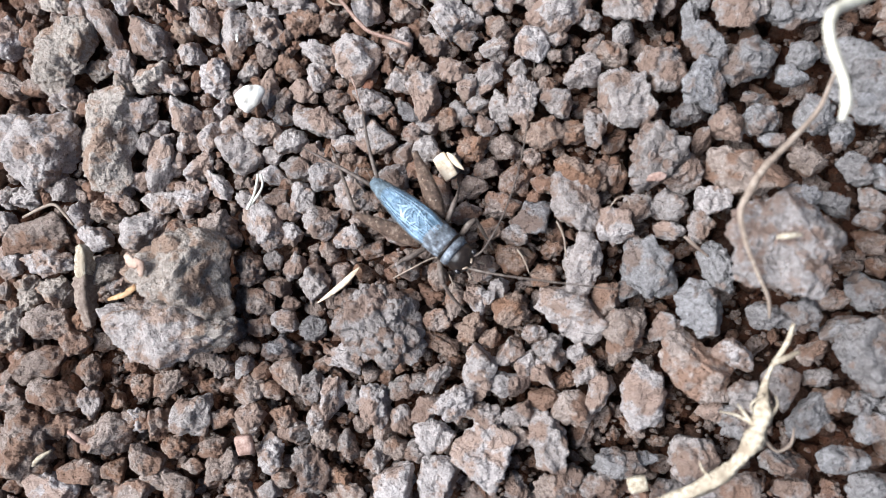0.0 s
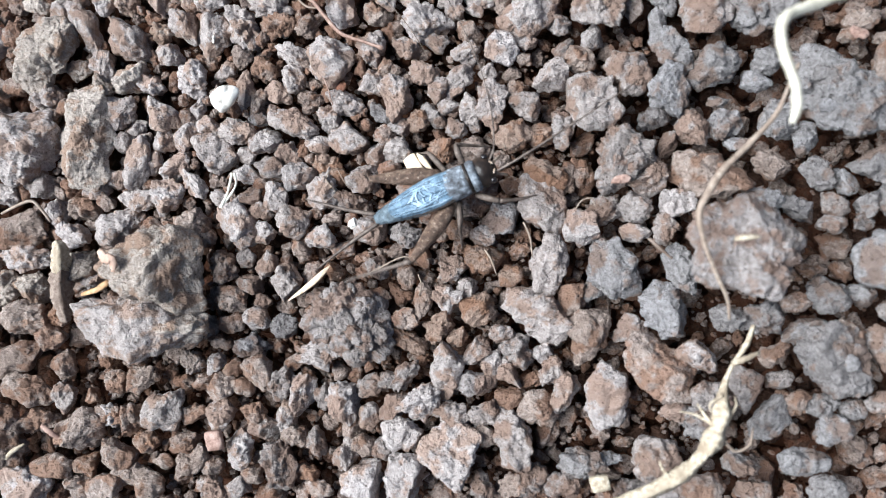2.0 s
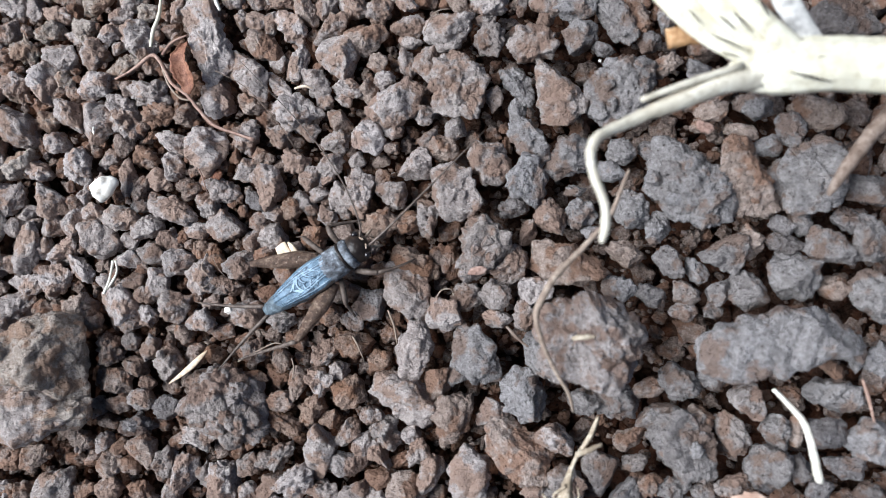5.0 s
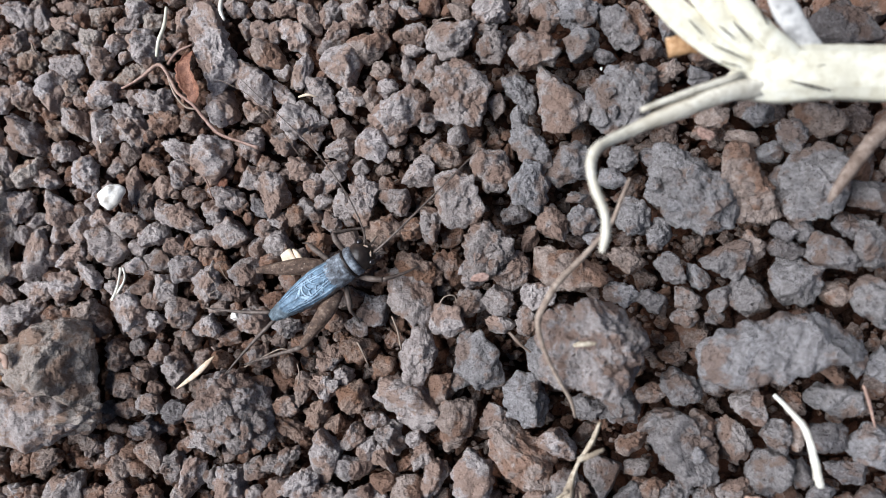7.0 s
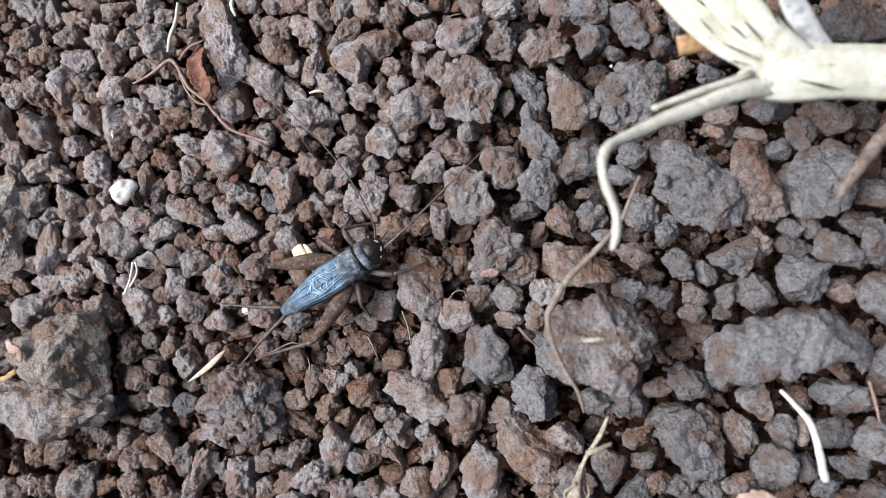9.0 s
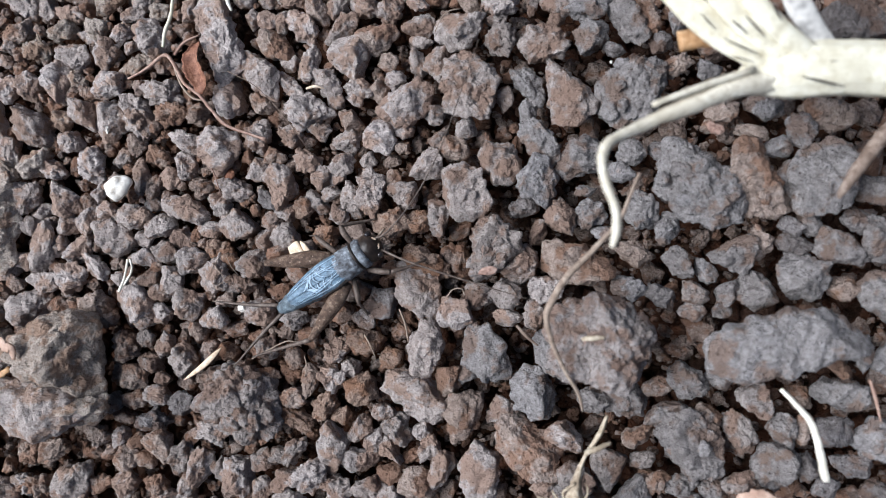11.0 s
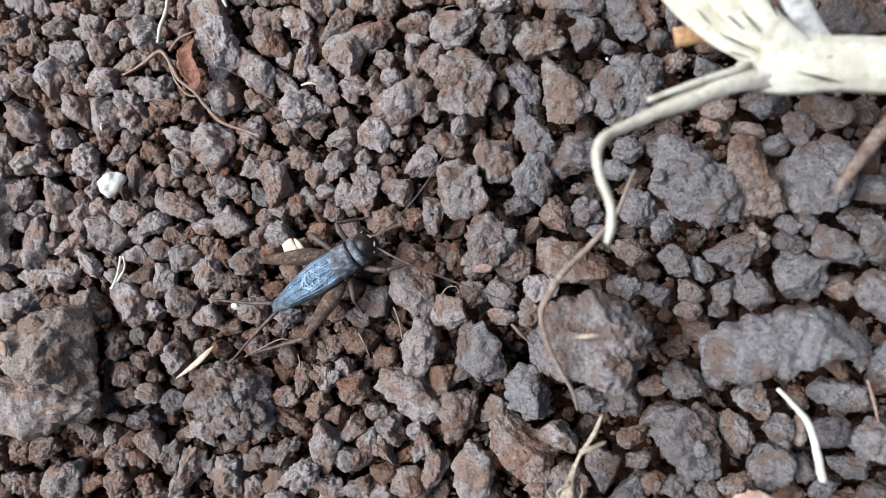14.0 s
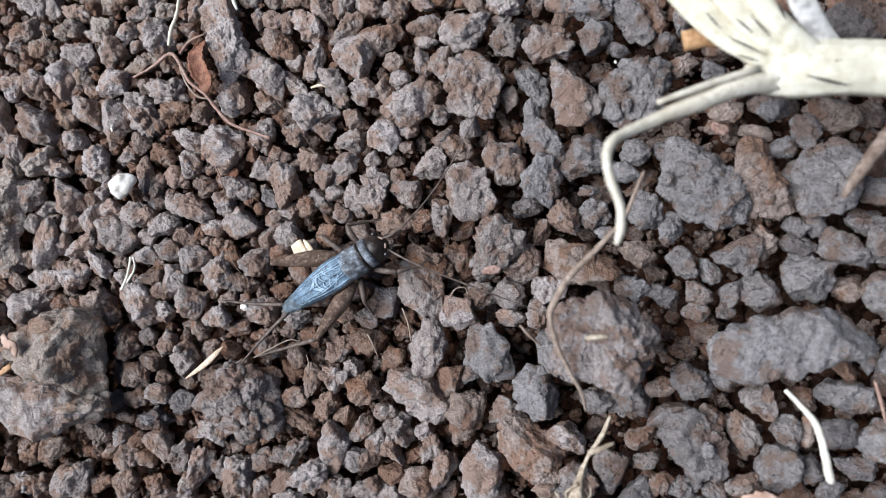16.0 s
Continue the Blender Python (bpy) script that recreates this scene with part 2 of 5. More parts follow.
def cell_noise(p):
    """Distance to the nearest scattered point: 0 at its middle, about 0.9 at the far creases."""
    i = np.floor(p).astype(int)
    f = p - i
    best = np.full(len(p), 9.0)
    for dx in (-1, 0, 1):
        for dy in (-1, 0, 1):
            for dz in (-1, 0, 1):
                h = PERM[(PERM[(PERM[(i[:, 0] + dx) & 255] + i[:, 1] + dy) & 255] + i[:, 2] + dz) & 255]
                best = np.minimum(best, ((CELLS[h] + (dx, dy, dz) - f) ** 2).sum(1))
    return np.sqrt(best)


def ico(level):
    bm = bmesh.new()
    bmesh.ops.create_icosphere(bm, subdivisions=level, radius=1.0)
    v = np.array([x.co[:] for x in bm.verts])
    f = np.array([[x.index for x in y.verts] for y in bm.faces])
    bm.free()
    return v / np.linalg.norm(v, axis=1)[:, None], f


ICO = {k: ico(k) for k in (2, 3, 4, 5, 6)}


def lump(level, a, b, c, seed, rough=1.0, planes=11, taper=0.0):
    """Vertices of an angular, crumbly lump with half axes a, b, c in millimetres."""
    rng = np.random.default_rng(seed)
    d = ICO[level][0]
    n = rng.normal(size=(planes, 3))
    n /= np.linalg.norm(n, axis=1)[:, None]
    h = rng.uniform(0.52, 0.95, planes)
    dot = d @ n.T
    s = np.minimum(np.where(dot > 0.12, h / np.maximum(dot, 0.12), 9.0), 3.0)
    k = rng.choice([45.0, 70.0, 110.0])
    r = -np.log(np.exp(-k * s).sum(1) + math.exp(-k * 1.10)) / k
    r /= (r ** 2).mean() ** 0.5
    v = d * r[:, None] * 1.06 * np.array([a, b, c])
    v[:, 1] *= 1 - taper * v[:, 0] / a
    off = rng.uniform(0, 200, 3)
    size = (a * b * c) ** (1 / 3)
    small = min(1.0, size / 1.3)
    amp = small * rough * (rng.choice([0.45, 0.75, 1.0, 1.3]) if size < 2.0 else 0.9)
    big = gradient_noise(v * (1.1 / size) + off) * 0.22 * size
    lobe = np.abs(gradient_noise(v * (1.3 / size) + off * 0.7)) * 0.42 * size
    warp = v + 0.22 * np.stack([gradient_noise(v * 1.6 + off + 50 * i) for i in range(3)], 1)
    knob = (0.5 - cell_noise(warp * (1.0 / (0.75 + 0.22 * size)) + off * 1.3)) * (0.45 + 0.12 * size)
    grain = (0.5 - cell_noise(warp * 2.1 + off * 2.3)) * 0.26
    if size > 1.6:
        grain = grain + (0.5 - cell_noise(warp * 1.15 + off * 1.9)) * 0.42 * min(1.0, size - 1.6)
    grit = gradient_noise(warp * 4.2 + off * 1.1) * 0.14
    pits = -np.maximum(0, gradient_noise(v * 2.0 + off * 3.1) - 0.22) * 0.8
    v = v + d * (big + lobe + amp * (knob + grain + pits) + small * grit)[:, None]
    low, high = np.percentile(v, 0.6, axis=0), np.percentile(v, 99.4, axis=0)
    return (v - (low + high) / 2) * (np.array([a, b, c]) * 2.0 / (high - low))


def raw_mesh(name, v, f, mat):
    me = bpy.data.meshes.new(name)
    me.vertices.add(len(v))
    me.vertices.foreach_set("co", (np.asarray(v) * MM).ravel())
    me.loops.add(f.size)
    me.loops.foreach_set("vertex_index", f.ravel())
    me.polygons.add(len(f))
    me.polygons.foreach_set("loop_start", np.arange(0, f.size, 3))
    me.update(calc_edges=True)
    me.materials.append(mat)
    me.shade_smooth()
    return me


def knobs(core, a, b, c, seed, mat):
    """Smaller lumps baked onto the core of a large clod."""
    rng = np.random.default_rng(seed + 4000)
    rr = (a * b) ** 0.5
    for k in range(9):
        t, up = 2 * math.pi * (k * 0.381966 + rng.uniform(-0.06, 0.06)), rng.uniform(0.15, 1.0)
        flat = math.sqrt(max(0.0, 1 - up * up))
        r = rr * rng.uniform(0.16, 0.34)
        at = np.array([math.cos(t) * flat * (a - r * 0.8), math.sin(t) * flat * (b - r * 0.8), up * (c - r * 0.7)])
        ob = new("knob", raw_mesh("knob", lump(4, r, r * rng.uniform(0.75, 1.0), r * 0.8, seed * 31 + k, 0.9), ICO[4][1], mat))
        ob.parent = core
        ob.matrix_basis = pose(*[u * MM for u in at])


WORDS = {
    "soil_grey": "crumbly grey-brown dry soil clod on loose soil",
    "soil_slate": "dry blue-grey angular soil clod on loose soil",
    "soil_pale": "dusty pale grey dry soil clod on loose soil",
    "soil_ash_lit": "dry ash-grey dusty soil clod on loose soil",
    "soil_brown": "dull brown crumbly soil clod among smaller crumbs",
    "soil_rust": "reddish brown damp soil clod among smaller crumbs",
    "soil_crust": "grey-brown crusted crumbly soil clod on loose soil",
    "soil_dark": "dark grey soil clod half sunk in loose soil",
}
TAKEN, LOOSE = [], []
SINGLE = 1.22
count = 0


def clod(x, y, w, h, turn, mat, lift=0.0, rough=1.0, taper=0.0):
    """A clod seen from above as w by h millimetres, its long side turned by that many degrees."""
    global count
    count += 1
    a, b = w / 2, h / 2
    rr = (a * b) ** 0.5
    c = min(a, b) * (0.92 if rr < 2.4 else 0.66) + 0.1
    z = -4.3 + 0.5 * rr + lift
    TAKEN.append((x, y, rr))
    rough *= 0.75 if x > 4 else 1.0
    level = 4 if rr < 1.2 else 5 if rr < 2.9 else 6
    v = lump(level, a, b, c, count, rough, taper=taper)
    if rr < SINGLE:
        co, si = math.cos(radians(turn)), math.sin(radians(turn))
        LOOSE.append((v @ np.array([[co, si, 0], [-si, co, 0], [0, 0, 1]]) + (x, y, z), ICO[level][1], mat))
        return None
    word = WORDS[mat.name]
    if rr > 3:
        word = word.replace("soil clod", "large soil clod")
    ob = new("soil_clod", raw_mesh("soil_clod", v, ICO[level][1], mat))
    ob.matrix_basis = pose(x * MM, y * MM, z * MM, 0, 0, turn)
    if rr > 2.4 and rough > 1.1:
        knobs(ob, a, b, c, count, mat)
    return tagged(ob, word, "soil clod", "soil clods")


# ---- ground: one soil sheet, gap shade in its dark tone, uneven where the camera looks ----
def ground():
    xs = np.concatenate([[-3000, -800, -250, -120], np.linspace(-85, 55, 141), [90, 250, 800, 3000]])
    ys = np.concatenate([[-3000, -800, -250, -90], np.linspace(-50, 45, 96), [90, 250, 800, 3000]])
    X, Y = np.meshgrid(xs, ys)
    p = np.stack([X.ravel(), Y.ravel(), np.zeros(X.size)], 1)
    z = -11.6 + gradient_noise(p * 0.35 + 31.7) * 0.8 + gradient_noise(p * 0.9 + 5.3) * 0.6
    p[:, 2] = z
    w, hgt = len(xs), len(ys)
    idx = np.arange(w * hgt).reshape(hgt, w)
    a, b, c, d = idx[:-1, :-1].ravel(), idx[:-1, 1:].ravel(), idx[1:, 1:].ravel(), idx[1:, :-1].ravel()
    f = np.concatenate([np.stack([a, b, c], 1), np.stack([a, c, d], 1)])
    tagged(new("ground", raw_mesh("ground", p, f, DAMP_SHADED)), "brown loose crumbly soil, darkened to paint gap shade", "ground", kind="structure")


ground()

# ---- clods ----
# Tones paint uneven light: paler towards the upper left, darker towards the right.
clod(-56.1, 27.5, 3.6, 2.4, -40, ASH)
clod(-54.8, 26.8, 2.8, 1.7, 90, ASH)
clod(-52.9, 26.8, 3.0, 1.9, 85, ASH)
clod(-50.2, 25.9, 3.2, 1.9, -25, ASH)
clod(-49.9, 27.8, 2.6, 1.6, 0, ASH)
clod(-45.9, 26.7, 3.7, 1.9, 15, CRUST)
clod(-51.4, 24.2, 3.1, 2.6, -20, CRUST)
clod(-47.5, 24.2, 2.6, 2.4, 60, CRUST)
clod(-48.7, 23.4, 2.4, 1.1, -20, ASH)
clod(-44.6, 23.8, 2.6, 2.3, 90, ASH)
clod(-43.2, 25.5, 2.7, 1.7, 20, ASH)
clod(-41.1, 22.9, 4.1, 3.4, -40, ASH)
clod(-42.0, 27.0, 2.6, 2.4, 0, ASH)
clod(-40.3, 25.6, 2.0, 1.8, 0, CRUST)
clod(-36.9, 25.5, 2.9, 2.4, 60, PALE)
clod(-56.5, 24.2, 3.8, 2.1, 20, BROWN)
clod(-57.9, 23.0, 2.1, 1.8, 0, ASH)
clod(-49.7, 21.4, 3.8, 2.9, -30, ASH)
clod(-46.2, 21.5, 3.3, 2.8, 70, ASH)
clod(-43.8, 22.1, 1.8, 1.5, 0, ASH)
clod(-42.9, 20.2, 4.0, 2.0, 15, CRUST)
clod(-39.9, 20.1, 2.1, 2.0, 0, BROWN)
clod(-58.1, 21.2, 1.8, 1.5, 0, ASH)
clod(-54.4, 22.1, 3.4, 2.2, 0, CRUST)
clod(-55.3, 18.5, 3.1, 2.4, 80, ASH)
clod(-51.8, 18.7, 4.6, 3.0, 100, ASH)
clod(-49.7, 18.9, 2.4, 1.6, -60, CRUST)
clod(-46.0, 18.2, 3.4, 2.8, 0, ASH)
clod(-48.4, 17.5, 2.0, 1.7, 0, BROWN)
clod(-57.8, 18.2, 3.2, 2.4, 90, ASH)
clod(-42.7, 14.9, 5.2, 2.9, -65, ASH, rough=1.5)
clod(-39.7, 17.1, 4.9, 2.9, -10, ASH, rough=1.5)
clod(-38.9, 14.9, 3.6, 2.5, 0, BROWN, rough=1.5)
clod(-48.8, 15.1, 3.9, 2.7, -60, ASH)
clod(-45.7, 14.2, 4.7, 3.4, 65, ASH)
clod(-54.9, 14.0, 5.8, 3.6, -35, ASH)
clod(-51.4, 14.7, 2.5, 2.2, 0, CRUST)
clod(-50.6, 12.5, 3.0, 2.4, -30, ASH)
clod(-54.6, 10.3, 4.0, 3.1, 60, CRUST)
clod(-57.7, 12.0, 2.6, 2.2, 0, ASH)
clod(-47.9, 9.9, 3.9, 3.3, -60, ASH)
clod(-44.5, 10.7, 2.3, 2.1, 0, ASH)
clod(-40.5, 10.7, 3.1, 2.3, 0, BROWN)
clod(-37.5, 12.1, 3.6, 2.1, -30, ASH)
clod(-36.3, 14.8, 2.8, 2.4, 0, BROWN)
clod(-33.7, 11.4, 5.2, 4.4, -40, ASH)
clod(-37.5, 9.6, 3.1, 2.6, -50, ASH)
clod(-33.0, 21.9, 9.6, 4.2, -78, ASH)
clod(-32.5, 16.2, 3.8, 3.1, -60, ASH)
clod(-31.1, 26.4, 2.3, 2.0, 0, ASH)
clod(-28.4, 26.1, 2.4, 1.9, 0, ASH)
clod(-25.6, 26.0, 3.5, 1.8, 10, ASH)
clod(-23.2, 24.6, 3.3, 2.1, -50, BROWN)
clod(-24.7, 23.2, 4.3, 2.5, -55, ASH, taper=0.4)
clod(-30.2, 24.3, 2.3, 1.5, 80, ASH)
clod(-28.5, 24.1, 2.4, 2.1, 0, ASH)
clod(-27.1, 23.6, 2.9, 1.7, 90, PALE)
clod(-21.1, 25.1, 2.9, 2.0, 70, PALE)
clod(-20.8, 22.7, 4.1, 2.4, 45, PALE)
clod(-18.4, 25.1, 3.6, 2.7, -15, ASH)
clod(-15.7, 24.3, 2.8, 2.6, 20, PALE)
clod(-13.1, 24.8, 2.3, 1.4, -20, PALE)
clod(-14.3, 25.7, 1.8, 1.2, 0, PALE)
clod(-12.9, 22.5, 3.3, 2.2, 20, PALE)
clod(-12.8, 21.1, 2.4, 1.3, 0, ASH)
clod(-9.0, 21.7, 5.0, 3.4, 5, PALE)
clod(-17.0, 21.5, 4.2, 2.9, 0, BROWN)
clod(-27.6, 21.3, 4.1, 2.6, -35, BROWN)
clod(-26.2, 19.6, 1.9, 1.7, 0, ASH)
clod(-29.1, 18.6, 6.4, 3.1, -45, ASH)
clod(-26.1, 17.3, 3.6, 1.6, -50, ASH)
clod(-24.2, 19.5, 3.7, 2.1, 80, ASH)
clod(-22.1, 17.1, 4.9, 2.5, -65, ASH)
clod(-19.8, 19.9, 4.1, 3.8, -60, ASH, taper=0.4)
clod(-18.9, 16.8, 3.2, 2.0, -15, ASH)
clod(-17.1, 16.6, 3.2, 2.1, -80, BROWN)
clod(-16.0, 19.2, 2.1, 1.9, 0, BROWN)
clod(-13.1, 19.1, 2.9, 1.8, -70, PALE)
clod(-11.1, 19.0, 3.2, 2.3, 60, PALE)
clod(-8.0, 16.3, 6.7, 5.7, -70, PALE)
clod(-24.1, 14.8, 4.7, 3.7, 15, ASH)
clod(-29.0, 15.7, 3.0, 2.2, 0, BROWN)
clod(-14.2, 14.9, 6.1, 3.9, 25, PALE)
clod(-15.4, 17.6, 2.2, 2.0, 0, ASH)
clod(-11.5, 13.9, 2.2, 2.0, 0, GREY)
clod(-19.9, 13.6, 2.6, 2.4, 0, BROWN)
clod(-19.5, 15.8, 2.0, 1.6, 0, PALE)
clod(-16.9, 11.8, 3.6, 3.1, -60, ASH)
clod(-14.7, 12.6, 2.4, 1.9, 0, PALE)
clod(-20.3, 11.6, 2.9, 2.5, 0, PALE)
clod(-29.5, 12.4, 3.5, 2.9, 85, ASH)
clod(-26.0, 12.3, 2.8, 2.4, 0, PALE)
clod(-23.1, 12.6, 2.5, 1.8, 0, PALE)
clod(-24.3, 9.8, 2.9, 2.6, 0, ASH)
clod(-20.9, 9.3, 2.7, 2.4, 0, PALE)
clod(-18.2, 9.8, 1.9, 1.6, 0, PALE)
clod(-14.8, 10.9, 1.6, 1.3, 0, BROWN)
clod(-12.2, 8.9, 3.5, 3.1, 30, ASH)
clod(-11.0, 11.6, 2.3, 2.3, 0, GREY)
clod(-27.8, 10.3, 2.4, 1.9, 0, BROWN)
clod(-29.4, 9.0, 3.1, 2.5, 0, PALE)
clod(-8.2, 24.6, 2.2, 2.0, 0, BROWN)
clod(-5.1, 24.5, 3.5, 2.6, 0, PALE)
clod(-5.6, 22.9, 2.3, 1.4, 0, GREY)
clod(-5.1, 20.9, 3.2, 3.0, 80, GREY)
clod(-2.0, 24.2, 2.5, 1.1, 82, GREY)
clod(0.2, 24.1, 3.5, 2.2, -40, PALE)
clod(3.0, 23.6, 4.6, 2.8, 0, SLATE)
clod(0.2, 22.7, 2.5, 1.6, 30, GREY)
clod(-1.1, 20.3, 4.5, 3.6, 10, PALE)
clod(3.3, 20.7, 3.5, 2.9, 50, SLATE)
clod(6.9, 21.9, 4.8, 2.6, -55, SLATE)
clod(8.6, 22.4, 4.1, 2.2, -70, BROWN)
clod(5.5, 19.6, 2.1, 1.6, 0, DARK)
clod(-2.3, 16.3, 4.5, 2.3, -60, SLATE)
clod(-4.7, 15.2, 2.4, 1.7, 90, BROWN)
clod(1.4, 15.7, 6.9, 4.5, -80, PALE)
clod(6.8, 15.4, 7.1, 5.8, 65, SLATE, rough=1.5)
clod(-2.6, 13.5, 3.3, 1.7, 80, SLATE)
clod(-1.4, 10.9, 5.0, 3.1, -70, SLATE)
clod(-5.2, 9.2, 4.6, 3.9, -40, PALE)
clod(-8.4, 12.7, 2.6, 2.1, 80, GREY)
clod(-9.6, 10.7, 3.0, 2.5, 0, BROWN)
clod(2.3, 9.5, 4.6, 3.9, 0, SLATE)
clod(7.0, 9.9, 2.8, 2.5, 0, SLATE)
clod(9.5, 9.8, 2.2, 1.8, 90, DARK)
clod(11.2, 17.7, 2.7, 2.2, 0, BROWN)
clod(14.0, 17.3, 2.2, 1.8, 0, SLATE)
clod(11.2, 21.9, 2.6, 1.7, 90, SLATE)
clod(9.7, 19.9, 2.2, 1.9, 0, DARK)
clod(15.0, 13.3, 2.9, 2.1, 0, BROWN)
clod(17.7, 11.5, 3.0, 1.4, -20, BROWN)
clod(14.2, 12.1, 1.9, 1.3, -20, BROWN)
clod(18.8, 13.6, 3.5, 2.4, -20, SLATE)
clod(21.8, 11.4, 3.3, 2.4, -60, SLATE)
clod(19.8, 10.1, 2.6, 2.0, 0, SLATE)
clod(24.0, 12.8, 4.7, 2.8, -8, BROWN)
clod(12.6, 6.6, 9.5, 6.2, -50, SLATE, rough=1.5)
clod(17.3, 7.0, 7.6, 5.0, -70, BROWN, rough=1.5)
clod(23.3, 7.1, 7.4, 5.9, 40, SLATE)
clod(20.6, 6.5, 4.4, 2.3, -75, SLATE)
clod(28.1, 5.9, 3.6, 2.8, 0, SLATE)
clod(25.9, 21.1, 7.0, 4.2, 0, DARK)
clod(-57.7, 9.2, 3.2, 2.4, 90, CRUST)
clod(-52.3, 9.6, 2.8, 2.3, 0, ASH)
clod(-55.9, 7.2, 2.7, 2.3, 0, ASH)
clod(-51.2, 6.5, 4.8, 3.0, -55, ASH)
clod(-50.9, 3.9, 2.8, 2.4, -60, ASH)
clod(-54.0, 5.2, 2.1, 1.8, 0, ASH)
clod(-47.4, 7.1, 2.6, 1.6, 75, ASH)
clod(-48.4, 4.1, 3.5, 2.5, 60, ASH)
clod(-46.0, 5.1, 2.5, 2.1, 0, ASH)
clod(-55.1, 3.6, 2.4, 2.1, 0, ASH)
clod(-53.4, 1.5, 5.6, 2.8, 80, ASH)
clod(-51.9, 1.7, 3.0, 1.9, 90, ASH)
clod(-49.6, 1.1, 3.2, 2.6, 20, ASH)
clod(-45.5, 2.3, 5.1, 3.4, -30, ASH)
clod(-47.5, -0.7, 3.7, 2.0, -60, ASH)
clod(-42.4, 8.4, 4.2, 1.8, 82, ASH)
clod(-43.0, 4.5, 3.9, 2.7, 10, ASH)
clod(-40.2, 3.5, 3.3, 2.5, 15, PALE)
clod(-38.9, 8.2, 3.2, 2.1, -30, ASH)
clod(-41.0, 7.3, 2.9, 2.1, 90, BROWN)
clod(-37.2, 5.2, 5.3, 2.7, -10, ASH)
clod(-34.8, 3.1, 2.7, 1.9, -20, PALE)
clod(-40.9, 5.8, 2.2, 1.6, 0, SLATE)
clod(-33.7, 5.5, 2.8, 2.4, 90, PALE)
clod(-31.8, 3.3, 3.8, 2.9, -40, PALE)
clod(-32.0, 7.1, 3.6, 2.6, 0, ASH)
clod(-37.8, 2.2, 2.7, 2.2, 0, GREY)
clod(-42.1, 2.2, 2.5, 1.9, 0, ASH)
clod(-42.0, 0.2, 2.7, 2.0, 0, ASH)
clod(-39.5, 0.7, 3.2, 2.5, -20, GREY)
clod(-36.7, -0.0, 3.6, 3.0, 30, GREY)
clod(-39.0, -2.1, 3.2, 2.7, -50, PALE)
clod(-41.7, -1.9, 2.5, 1.8, 0, GREY)
clod(-33.8, -1.5, 3.9, 3.2, 60, ASH)
clod(-33.8, 1.1, 3.0, 2.0, 0, RUST)
clod(-42.8, -4.6, 4.5, 3.2, -50, ASH)
clod(-37.2, -4.6, 3.6, 3.3, 0, PALE)
clod(-50.2, -2.1, 3.8, 3.0, 75, ASH)
clod(-53.5, -2.4, 3.7, 2.2, 0, ASH)
clod(-55.4, -5.1, 5.1, 3.6, 20, ASH)
clod(-47.7, -4.6, 3.6, 2.9, 0, BROWN)
clod(-46.5, -6.2, 2.6, 2.0, 0, BROWN)
clod(-58.2, -1.1, 2.7, 2.3, 0, ASH)
clod(-56.1, -0.2, 2.7, 2.1, 0, ASH)
clod(-44.8, -2.1, 2.0, 1.8, 0, ASH)
clod(-40.5, -3.4, 2.3, 2.0, 0, PALE)
clod(-40.1, -5.6, 2.6, 2.3, 0, PALE)
clod(-42.1, -6.4, 2.1, 1.9, 0, ASH)
clod(-34.3, -5.9, 3.0, 2.4, 0, PALE)
clod(-26.9, 7.3, 4.5, 2.9, -78, ASH)
clod(-28.6, 5.9, 3.0, 1.5, -45, DARK)
clod(-24.8, 5.2, 2.5, 2.3, 0, RUST)
clod(-26.6, 4.6, 2.5, 1.8, 0, GREY)
clod(-23.0, 8.1, 2.6, 2.1, 70, ASH)
clod(-21.3, 8.1, 1.8, 1.5, 0, PALE)
clod(-21.9, 6.5, 2.3, 2.0, 0, PALE)
clod(-23.5, 5.6, 3.1, 1.7, -45, GREY)
clod(-21.3, 4.4, 2.4, 1.8, -45, GREY)
clod(-19.7, 5.9, 3.7, 2.2, 90, PALE)
clod(-17.7, 6.4, 5.1, 3.1, -80, ASH)
clod(-15.6, 7.6, 2.4, 1.8, 90, BROWN)
clod(-14.4, 6.5, 3.0, 2.7, -40, PALE)
clod(-11.2, 3.9, 3.7, 2.3, 90, GREY)
clod(-13.1, 3.6, 3.0, 2.3, 0, RUST)
clod(-15.7, 3.5, 4.0, 3.1, 0, RUST)
clod(-26.7, 2.4, 3.1, 2.7, 0, PALE)
clod(-29.0, 1.9, 2.6, 2.2, 10, PALE)
clod(-30.2, -0.4, 3.3, 2.9, 0, GREY)
clod(-22.5, 2.2, 2.9, 2.3, 0, RUST)
clod(-32.6, -0.2, 2.5, 2.0, 0, RUST)
clod(-31.6, -2.5, 3.6, 2.0, 0, GREY)
clod(-13.0, -2.9, 6.1, 4.3, -72, PALE)
clod(-12.4, -0.3, 5.0, 2.5, -30, RUST)
clod(-29.4, -5.3, 3.3, 3.0, 0, PALE)
clod(-25.9, -5.9, 3.1, 2.4, 0, GREY)
clod(-16.9, -4.3, 3.7, 3.0, 0, DARK, rough=1.5)
clod(-18.6, -5.8, 2.5, 2.2, 0, GREY)
clod(-20.8, -5.3, 2.5, 2.2, 0, RUST)
clod(-12.4, -8.5, 5.7, 3.4, 82, ASH)
clod(-8.5, 6.3, 5.8, 5.2, -30, PALE)
clod(-1.6, 7.4, 4.8, 3.8, 80, SLATE)
clod(-2.9, 5.0, 2.9, 2.2, 0, DARK)
clod(0.4, 3.9, 3.7, 2.8, -70, PALE)
clod(3.2, 4.2, 3.1, 2.8, 0, SLATE)
clod(2.8, 6.4, 2.1, 1.1, 0, SLATE)
